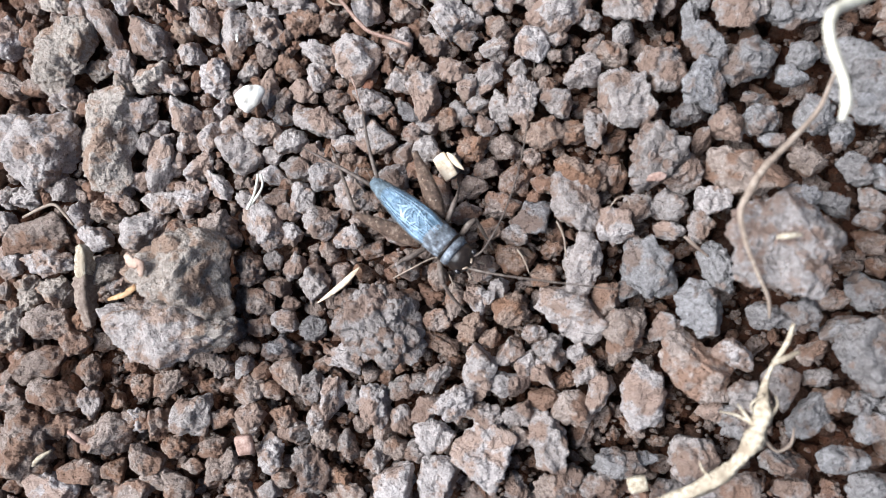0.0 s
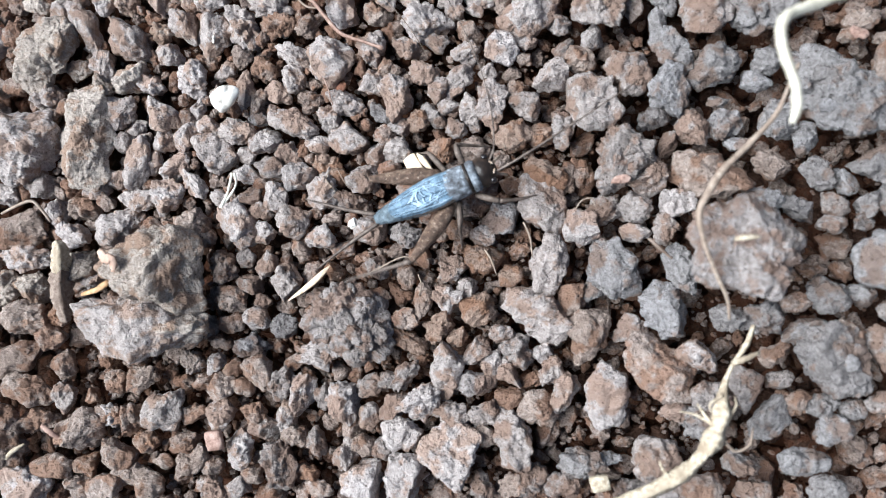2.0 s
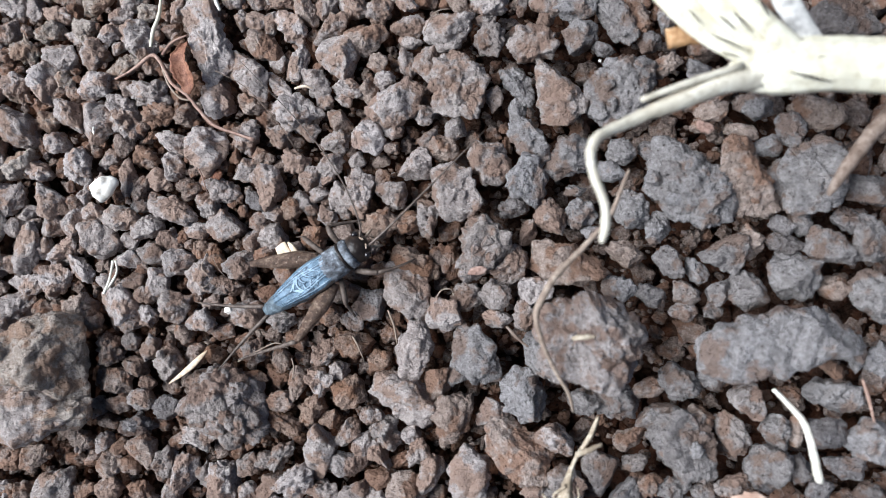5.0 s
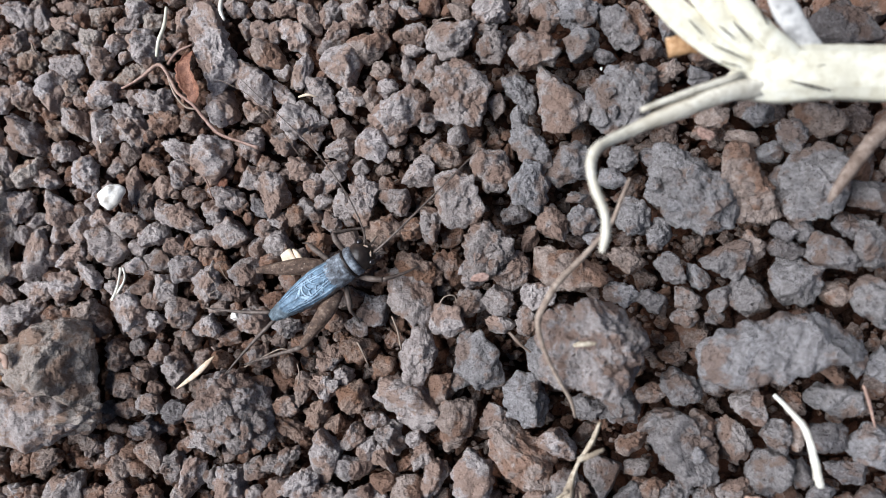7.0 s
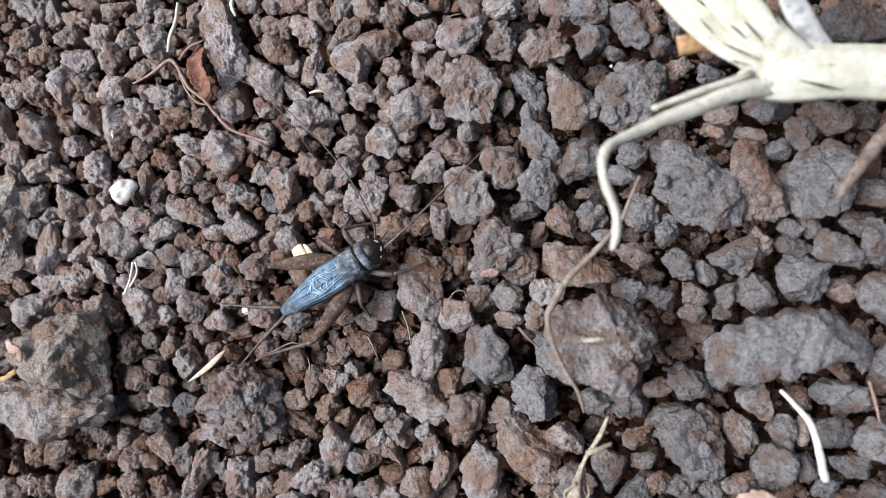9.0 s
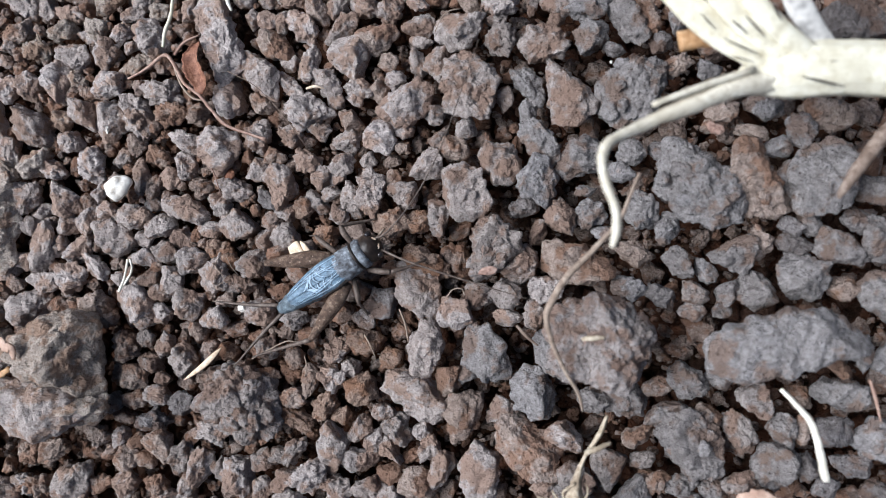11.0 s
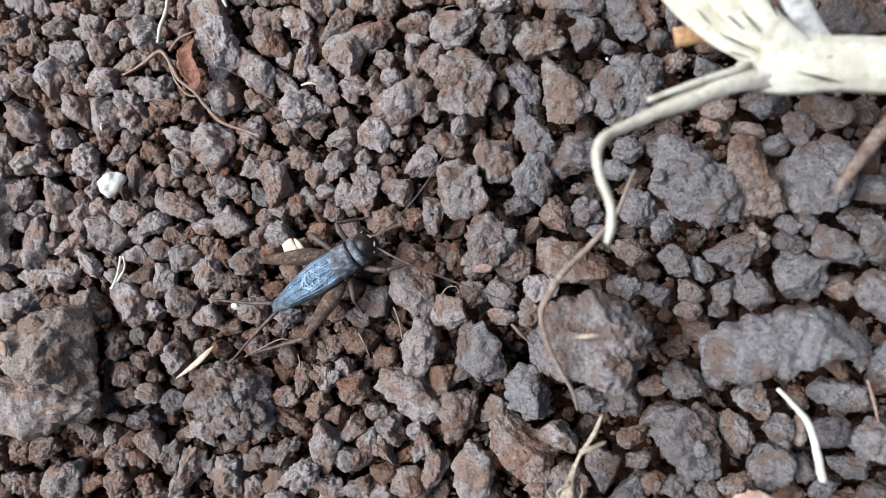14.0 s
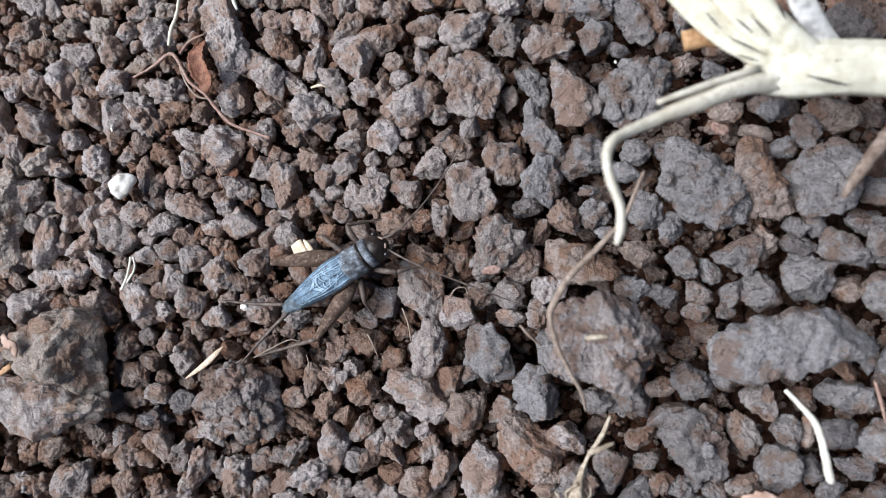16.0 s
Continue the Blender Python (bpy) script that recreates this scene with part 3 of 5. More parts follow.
clod(6.0, 8.1, 2.7, 2.0, 0, SLATE)
clod(7.9, 4.5, 3.6, 3.0, 90, SLATE)
clod(10.1, 2.8, 3.1, 2.3, 50, SLATE)
clod(-6.0, 0.8, 6.3, 4.9, 60, GREY, rough=1.5)
clod(-3.2, -0.6, 4.0, 2.9, 70, PALE)
clod(-1.6, 2.5, 2.6, 1.6, 80, GREY)
clod(-7.4, -3.6, 3.2, 2.7, 0, GREY, rough=1.5)
clod(-4.8, -3.3, 3.2, 2.9, 0, GREY)
clod(-4.6, -5.6, 2.9, 1.8, -10, PALE)
clod(-9.5, -5.2, 3.4, 3.3, 0, PALE)
clod(1.8, -0.6, 7.2, 4.1, -30, BROWN)
clod(7.2, 0.5, 3.4, 2.4, -20, BROWN)
clod(6.7, -2.7, 3.3, 2.2, -25, SLATE)
clod(9.5, -3.5, 2.8, 2.4, 0, SLATE)
clod(11.3, -0.4, 3.3, 2.4, -30, SLATE)
clod(4.4, 2.4, 2.3, 1.3, 0, SLATE)
clod(-0.9, -3.0, 3.3, 2.7, 0, PALE)
clod(-1.9, -5.3, 2.9, 2.3, 80, PALE)
clod(15.9, 0.2, 4.1, 3.4, 10, SLATE)
clod(18.2, 1.4, 3.2, 2.3, 80, BROWN)
clod(13.5, -1.1, 2.7, 1.7, -50, SLATE)
clod(12.6, -3.2, 2.7, 2.0, -20, GREY)
clod(15.4, -3.1, 2.5, 2.1, 60, SLATE)
clod(17.7, -3.0, 3.8, 3.2, -60, SLATE)
clod(14.9, -4.7, 1.8, 1.6, 0, DARK)
clod(12.3, -4.8, 2.6, 2.0, 0, GREY)
clod(21.6, -1.6, 4.6, 4.2, -50, SLATE)
clod(21.1, 1.3, 3.2, 2.0, 0, DARK)
clod(24.9, 0.8, 4.6, 2.9, -20, SLATE)
clod(22.5, 3.2, 2.7, 1.8, -60, SLATE)
clod(20.9, 2.8, 2.2, 2.0, 0, DARK)
clod(26.3, 3.3, 2.6, 2.4, 0, DARK)
clod(28.1, 1.6, 4.1, 3.2, 80, SLATE)
clod(28.5, -3.6, 5.4, 4.2, -60, SLATE)
clod(25.1, -2.7, 2.6, 2.2, 0, BROWN)
clod(-44.2, -9.0, 3.3, 2.6, 90, BROWN)
clod(-39.8, -8.8, 2.8, 2.1, 80, PALE)
clod(-41.6, -10.6, 2.8, 1.9, -15, GREY)
clod(-41.9, -8.1, 2.1, 2.0, 0, GREY)
clod(-43.4, -12.1, 3.4, 2.5, -15, BROWN)
clod(-40.8, -14.0, 2.8, 2.3, -20, PALE)
clod(-40.2, -12.4, 2.0, 1.6, 0, GREY)
clod(-45.9, -15.0, 2.4, 2.3, 0, BROWN)
clod(-43.2, -14.5, 2.5, 2.2, 0, BROWN)
clod(-37.7, -10.4, 3.7, 2.9, 70, PALE)
clod(-44.5, -16.4, 2.6, 1.7, 0, BROWN)
clod(-41.2, -16.7, 3.4, 2.5, 0, DARK)
clod(-37.8, -14.7, 2.7, 2.4, 0, DARK)
clod(-30.8, -14.4, 8.6, 7.0, -50, GREY, rough=1.5)
clod(-34.6, -17.3, 3.6, 2.9, -10, PALE)
clod(-34.5, -11.8, 2.7, 1.9, 0, GREY)
clod(-47.1, -18.4, 2.7, 2.3, 0, BROWN)
clod(-45.0, -18.6, 2.4, 2.0, 80, PALE)
clod(-43.1, -18.9, 2.1, 1.9, 0, BROWN)
clod(-40.4, -19.3, 3.6, 2.9, -70, BROWN)
clod(-38.2, -20.2, 3.3, 2.7, 60, GREY)
clod(-44.2, -21.0, 3.2, 2.6, 60, BROWN)
clod(-42.1, -20.6, 2.6, 1.7, -20, BROWN)
clod(-36.0, -21.3, 4.2, 2.5, 85, PALE)
clod(-33.9, -21.5, 2.7, 2.0, 80, GREY)
clod(-55.2, -20.6, 2.7, 2.3, 0, BROWN)
clod(-52.4, -20.1, 3.2, 2.5, 20, BROWN)
clod(-56.2, -23.9, 3.8, 2.1, 0, BROWN)
clod(-44.4, -23.4, 3.3, 3.0, 60, PALE)
clod(-40.8, -23.4, 2.7, 2.6, 0, BROWN)
clod(-37.6, -23.5, 2.8, 2.3, 70, PALE)
clod(-47.0, -23.5, 2.7, 2.0, 0, BROWN)
clod(-58.2, -22.0, 1.8, 1.6, 0, RUST)
clod(-28.9, -8.9, 2.7, 2.4, 0, GREY)
clod(-25.8, -9.8, 2.6, 2.0, 80, BROWN)
clod(-28.7, -11.6, 2.5, 1.5, 0, RUST)
clod(-33.0, -9.4, 2.1, 1.9, 0, RUST)
clod(-21.4, -9.0, 2.7, 2.4, 0, PALE)
clod(-18.5, -8.2, 3.7, 2.7, -10, RUST)
clod(-15.9, -9.7, 2.4, 2.1, 0, RUST)
clod(-22.0, -11.9, 2.8, 2.6, -20, PALE)
clod(-20.1, -10.8, 2.1, 2.0, 0, ASH)
clod(-24.2, -12.1, 3.5, 1.9, 85, BROWN)
clod(-19.0, -12.8, 3.6, 3.2, 0, RUST)
clod(-25.9, -13.8, 2.7, 2.2, 0, BROWN)
clod(-22.7, -14.5, 3.4, 2.7, 70, RUST)
clod(-25.7, -15.9, 4.1, 1.9, -30, RUST)
clod(-13.4, -13.0, 6.7, 4.5, -25, ASH)
clod(-10.3, -11.8, 3.3, 2.6, 80, BROWN)
clod(-20.9, -15.4, 2.0, 1.9, 0, RUST)
clod(-19.0, -16.8, 2.9, 2.3, 70, PALE)
clod(-21.8, -18.7, 5.4, 3.2, 88, PALE)
clod(-16.7, -15.1, 2.5, 1.9, 0, GREY)
clod(-17.8, -17.8, 2.9, 1.9, 75, PALE)
clod(-15.2, -16.6, 3.3, 3.0, -40, GREY)
clod(-16.1, -18.9, 3.3, 2.1, -45, PALE, taper=0.4)
clod(-19.2, -19.7, 4.1, 2.3, 0, GREY)
clod(-26.0, -19.2, 3.7, 2.0, 45, GREY)
clod(-24.2, -21.5, 3.7, 3.2, 60, PALE)
clod(-31.9, -21.9, 4.0, 3.0, 88, PALE)
clod(-29.4, -20.2, 2.6, 2.3, 0, GREY)
clod(-27.6, -19.8, 2.6, 1.9, 0, GREY)
clod(-29.3, -23.1, 2.6, 2.3, 60, PALE)
clod(-26.9, -22.1, 3.3, 2.3, 60, PALE)
clod(-21.6, -22.7, 3.6, 2.4, 0, PALE)
clod(-18.1, -22.4, 3.1, 2.6, 0, PALE)
clod(-13.3, -21.8, 4.0, 3.3, 0, BROWN)
clod(-15.9, -21.1, 3.0, 2.0, 0, BROWN)
clod(-12.9, -16.7, 2.2, 1.9, 80, PALE)
clod(-12.1, -18.4, 3.0, 2.2, 70, PALE)
clod(-10.9, -20.5, 4.2, 2.5, 80, PALE)
clod(-6.8, -8.9, 6.1, 4.5, -65, SLATE)
clod(-8.5, -11.0, 2.5, 2.0, 0, SLATE)
clod(-2.2, -12.6, 5.2, 4.0, -70, SLATE)
clod(-0.6, -8.9, 4.7, 2.8, -70, SLATE)
clod(-9.0, -15.1, 5.7, 3.6, 70, BROWN)
clod(-5.1, -14.3, 2.9, 2.6, 0, GREY)
clod(-2.8, -17.7, 7.8, 4.5, -45, BROWN)
clod(0.6, -17.0, 3.5, 3.3, -60, PALE)
clod(3.5, -13.3, 3.2, 2.5, -10, SLATE)
clod(6.4, -13.2, 3.7, 3.0, 0, SLATE)
clod(9.2, -11.8, 2.8, 1.9, 0, BROWN)
clod(-7.3, -20.6, 5.6, 4.4, 60, PALE)
clod(5.0, -19.2, 3.9, 3.2, -60, GREY)
clod(1.7, -20.4, 3.5, 3.1, 0, GREY)
clod(7.4, -16.5, 2.8, 2.2, 0, BROWN)
clod(7.9, -18.7, 2.3, 1.6, 0, GREY)
clod(8.8, -20.7, 3.2, 2.5, 0, BROWN)
clod(-1.0, -21.8, 2.9, 2.1, 0, PALE)
clod(10.1, -14.3, 4.2, 2.1, 5, SLATE)
clod(11.8, -11.3, 3.8, 3.0, -30, SLATE)
clod(14.7, -11.1, 2.8, 2.0, 0, SLATE)
clod(17.9, -12.9, 3.2, 2.8, -60, GREY)
clod(12.3, -16.7, 6.8, 5.2, -60, SLATE, rough=1.5)
clod(13.6, -14.4, 2.6, 2.3, -60, BROWN)
clod(16.4, -15.7, 4.2, 2.4, -60, GREY)
clod(20.0, -15.4, 3.2, 2.5, 80, SLATE)
clod(19.2, -18.6, 4.2, 3.3, 60, SLATE)
clod(21.8, -15.2, 3.1, 1.6, 85, BROWN)
clod(24.7, -11.9, 4.7, 2.9, -15, SLATE)
clod(25.0, -9.9, 2.7, 1.5, -30, BROWN)
clod(26.9, -8.4, 3.3, 2.0, 80, SLATE)
clod(24.4, -15.5, 3.6, 2.8, 0, DARK)
clod(27.9, -15.8, 4.3, 3.7, 0, SLATE)
# DARK in this corner puts the deep gaps' shade into the clods' tone.
clod(25.8, -18.4, 3.4, 2.2, 0, DARK)
clod(23.6, -20.4, 2.5, 1.9, 0, DARK)
clod(11.3, -20.9, 3.1, 2.2, 0, SLATE)
clod(16.3, -20.4, 3.2, 2.0, 30, GREY)
clod(13.9, -21.1, 2.1, 1.9, 0, SLATE)
clod(22.1, -18.7, 2.5, 2.2, 60, DARK)
clod(27.7, -20.5, 2.4, 1.9, 0, DARK)
clod(28.5, -8.8, 3.1, 2.1, 80, SLATE)
clod(-63.8, 12.8, 8.3, 6.5, 60, CRUST)
clod(-70.2, 14.8, 4.4, 2.9, 90, ASH)
clod(-70.2, 9.9, 3.7, 2.3, -30, BROWN)
clod(-66.4, 3.7, 8.6, 8.1, -30, ASH)
clod(-59.4, 15.6, 6.4, 2.4, -62, ASH)
clod(-57.4, 11.0, 3.5, 2.2, 70, ASH)
clod(-60.4, 11.2, 3.1, 2.1, 0, CRUST)
clod(-63.8, 8.4, 3.2, 2.9, 0, ASH)
clod(-58.8, 3.9, 10.8, 5.8, -85, CRUST)
clod(-55.3, 6.6, 3.7, 2.6, 50, ASH)
clod(-65.6, 18.4, 3.6, 1.9, -20, CRUST)
clod(-62.7, 17.6, 2.7, 2.4, 0, ASH)
clod(-64.3, -0.6, 3.6, 2.9, 0, ASH)
clod(-68.2, -1.6, 3.1, 2.4, 0, ASH)
clod(-70.5, -1.6, 2.6, 2.3, 0, ASH)
clod(-70.7, -4.2, 2.9, 2.4, 0, ASH)
clod(-59.4, -3.0, 3.4, 2.6, 0, BROWN)
clod(-60.4, -6.0, 3.6, 2.7, -30, ASH)
clod(-62.5, -3.4, 3.0, 2.4, 80, ASH)
clod(-66.7, -5.4, 6.9, 3.6, 10, BROWN)
clod(-65.5, -8.3, 5.3, 2.8, 0, ASH)
clod(-69.9, -8.2, 3.6, 2.8, 80, ASH)
clod(-67.6, -11.3, 3.6, 2.8, 70, CRUST)
clod(-64.6, -11.2, 3.3, 2.9, -60, CRUST)
clod(-71.1, -11.1, 2.1, 1.6, 90, ASH)
clod(-59.3, -9.0, 3.5, 3.1, 0, CRUST)
clod(-57.8, -10.4, 3.0, 2.3, 0, ASH)
clod(-69.7, -14.8, 4.8, 3.1, 70, CRUST, rough=1.5)
clod(-65.4, -14.3, 5.3, 3.5, 0, BROWN)
clod(-61.8, -13.7, 3.1, 2.2, 80, RUST)
clod(-66.1, -18.5, 6.1, 3.1, 25, BROWN)
clod(-62.7, -16.3, 3.2, 2.7, 0, BROWN)
clod(-69.8, -22.0, 3.6, 2.9, 0, BROWN)
clod(-64.7, -21.6, 5.6, 3.2, -5, BROWN)
clod(-61.0, -19.1, 3.2, 2.4, 80, BROWN)
clod(-60.8, -22.2, 3.2, 2.7, -70, PALE)
clod(-67.6, -26.7, 7.5, 5.9, 75, BROWN)
clod(-63.9, -24.7, 4.3, 2.6, 0, BROWN)
clod(-58.9, -25.3, 5.2, 4.2, 0, BROWN)
clod(-61.8, -29.2, 4.3, 2.8, -15, BROWN)
clod(-64.7, -31.1, 5.9, 3.7, 0, ASH)
clod(-59.1, -31.0, 3.5, 2.8, 20, BROWN)
clod(-58.3, -29.0, 2.5, 2.4, 0, RUST)
clod(-55.0, -27.9, 3.9, 2.9, -20, BROWN)
clod(-53.6, -24.3, 3.5, 3.0, 50, BROWN)
clod(-56.0, -24.0, 2.5, 2.4, -60, PALE)
clod(-49.8, -23.2, 4.6, 4.1, 60, PALE)
clod(-52.0, -26.4, 2.5, 2.1, -30, RUST)
clod(-48.0, -26.4, 3.0, 2.3, 0, BROWN)
clod(-50.3, -28.4, 2.5, 1.8, 0, BROWN)
clod(-47.4, -28.6, 3.0, 2.8, 0, BROWN)
clod(-53.5, -29.7, 3.5, 2.3, 0, BROWN)
clod(-56.1, -30.9, 4.0, 2.6, 15, BROWN)
clod(-51.7, -30.4, 3.6, 2.9, 0, BROWN)
clod(-39.7, -24.7, 3.5, 2.5, 0, GREY)
clod(-42.2, -26.8, 3.9, 2.8, 88, PALE)
clod(-46.5, -28.0, 3.2, 2.3, 70, BROWN)
clod(-45.1, -28.6, 2.2, 2.0, 0, BROWN)
clod(-36.7, -25.2, 2.9, 2.1, -20, BROWN)
clod(-37.9, -28.1, 4.8, 3.5, 80, GREY)
clod(-34.6, -25.8, 2.9, 1.9, -70, GREY)
clod(-45.0, -30.5, 3.5, 2.4, 0, PALE)
clod(-42.4, -30.4, 2.5, 2.3, 0, PALE)
clod(-41.0, -29.2, 2.1, 1.9, 0, BROWN)
clod(-35.4, -28.8, 2.4, 1.8, 0, RUST)
clod(-34.2, -30.2, 3.0, 1.9, 0, BROWN)
clod(-26.1, -24.5, 4.0, 3.2, 0, ASH)
clod(-31.6, -26.8, 3.5, 2.3, 80, PALE)
clod(-29.8, -25.9, 2.4, 2.1, 0, BROWN)
clod(-28.0, -26.1, 2.3, 2.1, 0, GREY)
clod(-29.6, -29.2, 4.6, 4.0, 60, ASH)
clod(-26.0, -28.6, 5.1, 4.0, 60, PALE)
clod(-21.7, -26.2, 6.1, 5.6, 80, ASH)
clod(-15.7, -24.8, 6.1, 3.6, -65, PALE)
clod(-9.3, -26.8, 4.5, 3.0, 0, SLATE)
clod(-6.9, -26.3, 2.3, 1.4, 0, SLATE)
clod(-11.1, -28.6, 3.4, 2.7, 0, GREY)
clod(-15.4, -29.0, 3.2, 2.4, 0, BROWN)
clod(-18.5, -29.2, 2.7, 2.3, 80, GREY)
clod(-13.8, -28.4, 3.2, 2.5, 80, GREY)
clod(-18.2, -24.5, 2.4, 2.2, 0, BROWN)
clod(-3.1, -25.9, 4.4, 4.0, 60, PALE)
clod(1.3, -22.6, 3.6, 3.0, 0, SLATE)
clod(7.0, -22.1, 4.6, 2.8, 60, SLATE)
clod(9.7, -25.7, 4.4, 2.8, 10, SLATE)
clod(11.6, -28.0, 3.0, 2.4, 0, SLATE)
clod(4.6, -26.3, 3.1, 2.4, 0, GREY)
clod(0.7, -28.4, 4.6, 2.7, 0, BROWN)
clod(5.5, -28.6, 3.1, 2.0, 0, GREY)
clod(12.4, -22.9, 3.2, 2.8, 0, SLATE)
clod(-1.9, -28.8, 3.1, 2.2, 0, PALE)
clod(-5.1, -29.0, 3.0, 2.2, 0, GREY)
clod(3.6, -7.1, 9.4, 8.1, -20, GREY, lift=2.6, rough=1.5)
clod(19.4, -7.3, 13.4, 5.9, 6, SLATE, lift=1.6, rough=0.8)


def twin_clod():
    """The largest clod: a tall lump and a wedge grown together, with a pale crusted edge."""
    ob = new("soil_clod", raw_mesh("soil_clod", lump(6, 4.7, 4.9, 3.6, 507, 0.9) + (1.0, 1.6, 0.0), ICO[6][1], CRUST))
    lobe = new("lobe", raw_mesh("lobe", lump(6, 6.1, 2.9, 2.9, 512, 0.8), ICO[6][1], ASH))
    lobe.parent = ob
    lobe.matrix_basis = pose(-1.2 * MM, -3.1 * MM, 0.2 * MM, 0, 0, -10)
    ledge = new("lobe", raw_mesh("lobe", lump(5, 3.2, 2.2, 2.2, 519, 1.0), ICO[5][1], CRUST))
    ledge.parent = ob
    ledge.matrix_basis = pose(3.2 * MM, -3.2 * MM, 0.0, 0, 0, 20)
    ob.location = [u * MM for u in (-50.9, -11.6, -0.4)]
    tagged(ob, "very large grey-brown cracked soil clod with two lobes", "soil clod", "soil clods")
    TAKEN.extend([(-49.9, -10.0, 3.8), (-49.2, -14.4, 2.6), (-54.4, -14.4, 2.4)])


twin_clod()


# ---- loose crumbs that fill the gaps between the clods and lie beneath them ----
def crumbs():
    rng = np.random.default_rng(21)
    shapes = [lump(4, 1.1, 1.1, 0.95, 9000 + i, 1.3, 9) / 1.1 for i in range(60)]
    face = ICO[4][1]
    verts, faces, base = [], [], 0

    def put(x, y, z, a, b, c, turn, which):
        nonlocal base
        s = shapes[which % len(shapes)] * (a, b, c / 0.85)
        co, si = math.cos(turn), math.sin(turn)
        verts.append(np.stack([s[:, 0] * co - s[:, 1] * si + x, s[:, 0] * si + s[:, 1] * co + y, s[:, 2] + z], 1))
        faces.append(face + base)
        base += len(s)

    taken = np.array(TAKEN)
    for size, tries in ((1.5, 1500), (1.15, 3500), (0.85, 6000), (0.6, 9000), (0.42, 9000)):
        for _ in range(tries):
            x, y = rng.uniform(-80, 50), rng.uniform(-45, 40)
            deep = min(1.0, max(0.0, (x + 14) / 16)) - 0.75 * min(1.0, max(0.0, (-16 - x) / 14)) * min(1.0, max(0.0, (y + 10) / 10))
            if deep > rng.uniform(0.2, 1.6):
                continue
            inside = -66 < x < 36 and -34 < y < 29
            if size < 0.8 and not inside:
                continue
            grow = 0.85 + 0.35 * (x + 60) / 90
            r = size * grow * rng.uniform(0.85, 1.15)
            d = np.hypot(taken[:, 0] - x, taken[:, 1] - y) - taken[:, 2] * 0.86
            if d.min() < r * 0.72:
                continue
            taken = np.vstack([taken, (x, y, r)])
            e = rng.uniform(0.8, 1.25)
            put(x, y, -5.5 - 1.9 * deep + 0.5 * r + rng.uniform(-0.8, 0.5), r * e, r / e, r * 0.85, rng.uniform(0, 6.28), int(rng.integers(60)))
    tiny = [lump(2, 1, 1, 0.85, 9300 + i, 1.2, 7) * rng.uniform(0.68, 1.25, (42, 1)) for i in range(24)]
    for _ in range(16000):
        x, y = rng.uniform(-66, 36), rng.uniform(-34, 29)
        r = rng.uniform(0.16, 0.36)
        if (np.hypot(taken[:, 0] - x, taken[:, 1] - y) - taken[:, 2] * 0.92).min() < 0.0 or len(faces) > 5600:
            continue
        s = tiny[int(rng.integers(24))] * (r, r * rng.uniform(0.6, 1), r * 0.8)
        verts.append(s + (x, y, rng.uniform(-5.7, -4.7) - 2.0 * min(1.0, max(0.0, (x + 14) / 16))))
        faces.append(ICO[2][1] + base)
        base += len(s)
    ob = new("soil_crumbs", raw_mesh("soil_crumbs", np.concatenate(verts), np.concatenate(faces), CRUMB))
    tagged(ob, "small loose brown soil crumbs between the clods", "soil crumbs", kind="stuff")
    verts, faces, base = [], [], 0
    shapes = [lump(2, 1, 1, 0.85, 9100 + i, 1.0, 8) * rng.uniform(0.76, 1.2, (42, 1)) for i in range(48)]
    face = ICO[2][1]
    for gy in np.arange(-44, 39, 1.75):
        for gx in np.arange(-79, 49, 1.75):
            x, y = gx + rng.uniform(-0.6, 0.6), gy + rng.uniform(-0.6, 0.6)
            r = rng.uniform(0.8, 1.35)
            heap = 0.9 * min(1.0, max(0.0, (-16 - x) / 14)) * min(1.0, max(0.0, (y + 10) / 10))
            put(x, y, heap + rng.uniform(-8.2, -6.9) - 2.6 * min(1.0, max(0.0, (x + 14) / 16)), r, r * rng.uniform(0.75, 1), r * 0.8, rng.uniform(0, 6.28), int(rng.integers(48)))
    # The bed's colour carries the shade between the clods.
    ob = new("soil_bed", raw_mesh("soil_bed", np.concatenate(verts), np.concatenate(faces), DAMP_SHADED))
    tagged(ob, "damp reddish soil crumbs beneath the clods, darkened to paint gap shade", "soil crumbs", kind="stuff")


crumbs()


def small_clods():
    """The many small clods between the large ones, joined."""
    slots = []
    start, verts, faces, index = 0, [], [], []
    for v, f, mat in LOOSE:
        if mat not in slots:
            slots.append(mat)
        verts.append(v)
        faces.append(f + start)
        index.append(np.full(len(f), slots.index(mat)))
        start += len(v)
    me = raw_mesh("small_soil_clods", np.concatenate(verts), np.concatenate(faces), slots[0])
    for mat in slots[1:]:
        me.materials.append(mat)
    me.polygons.foreach_set("material_index", np.concatenate(index))
    tagged(new("small_soil_clods", me), "small grey and brown soil clods between larger ones", "soil clods", kind="stuff")


small_clods()

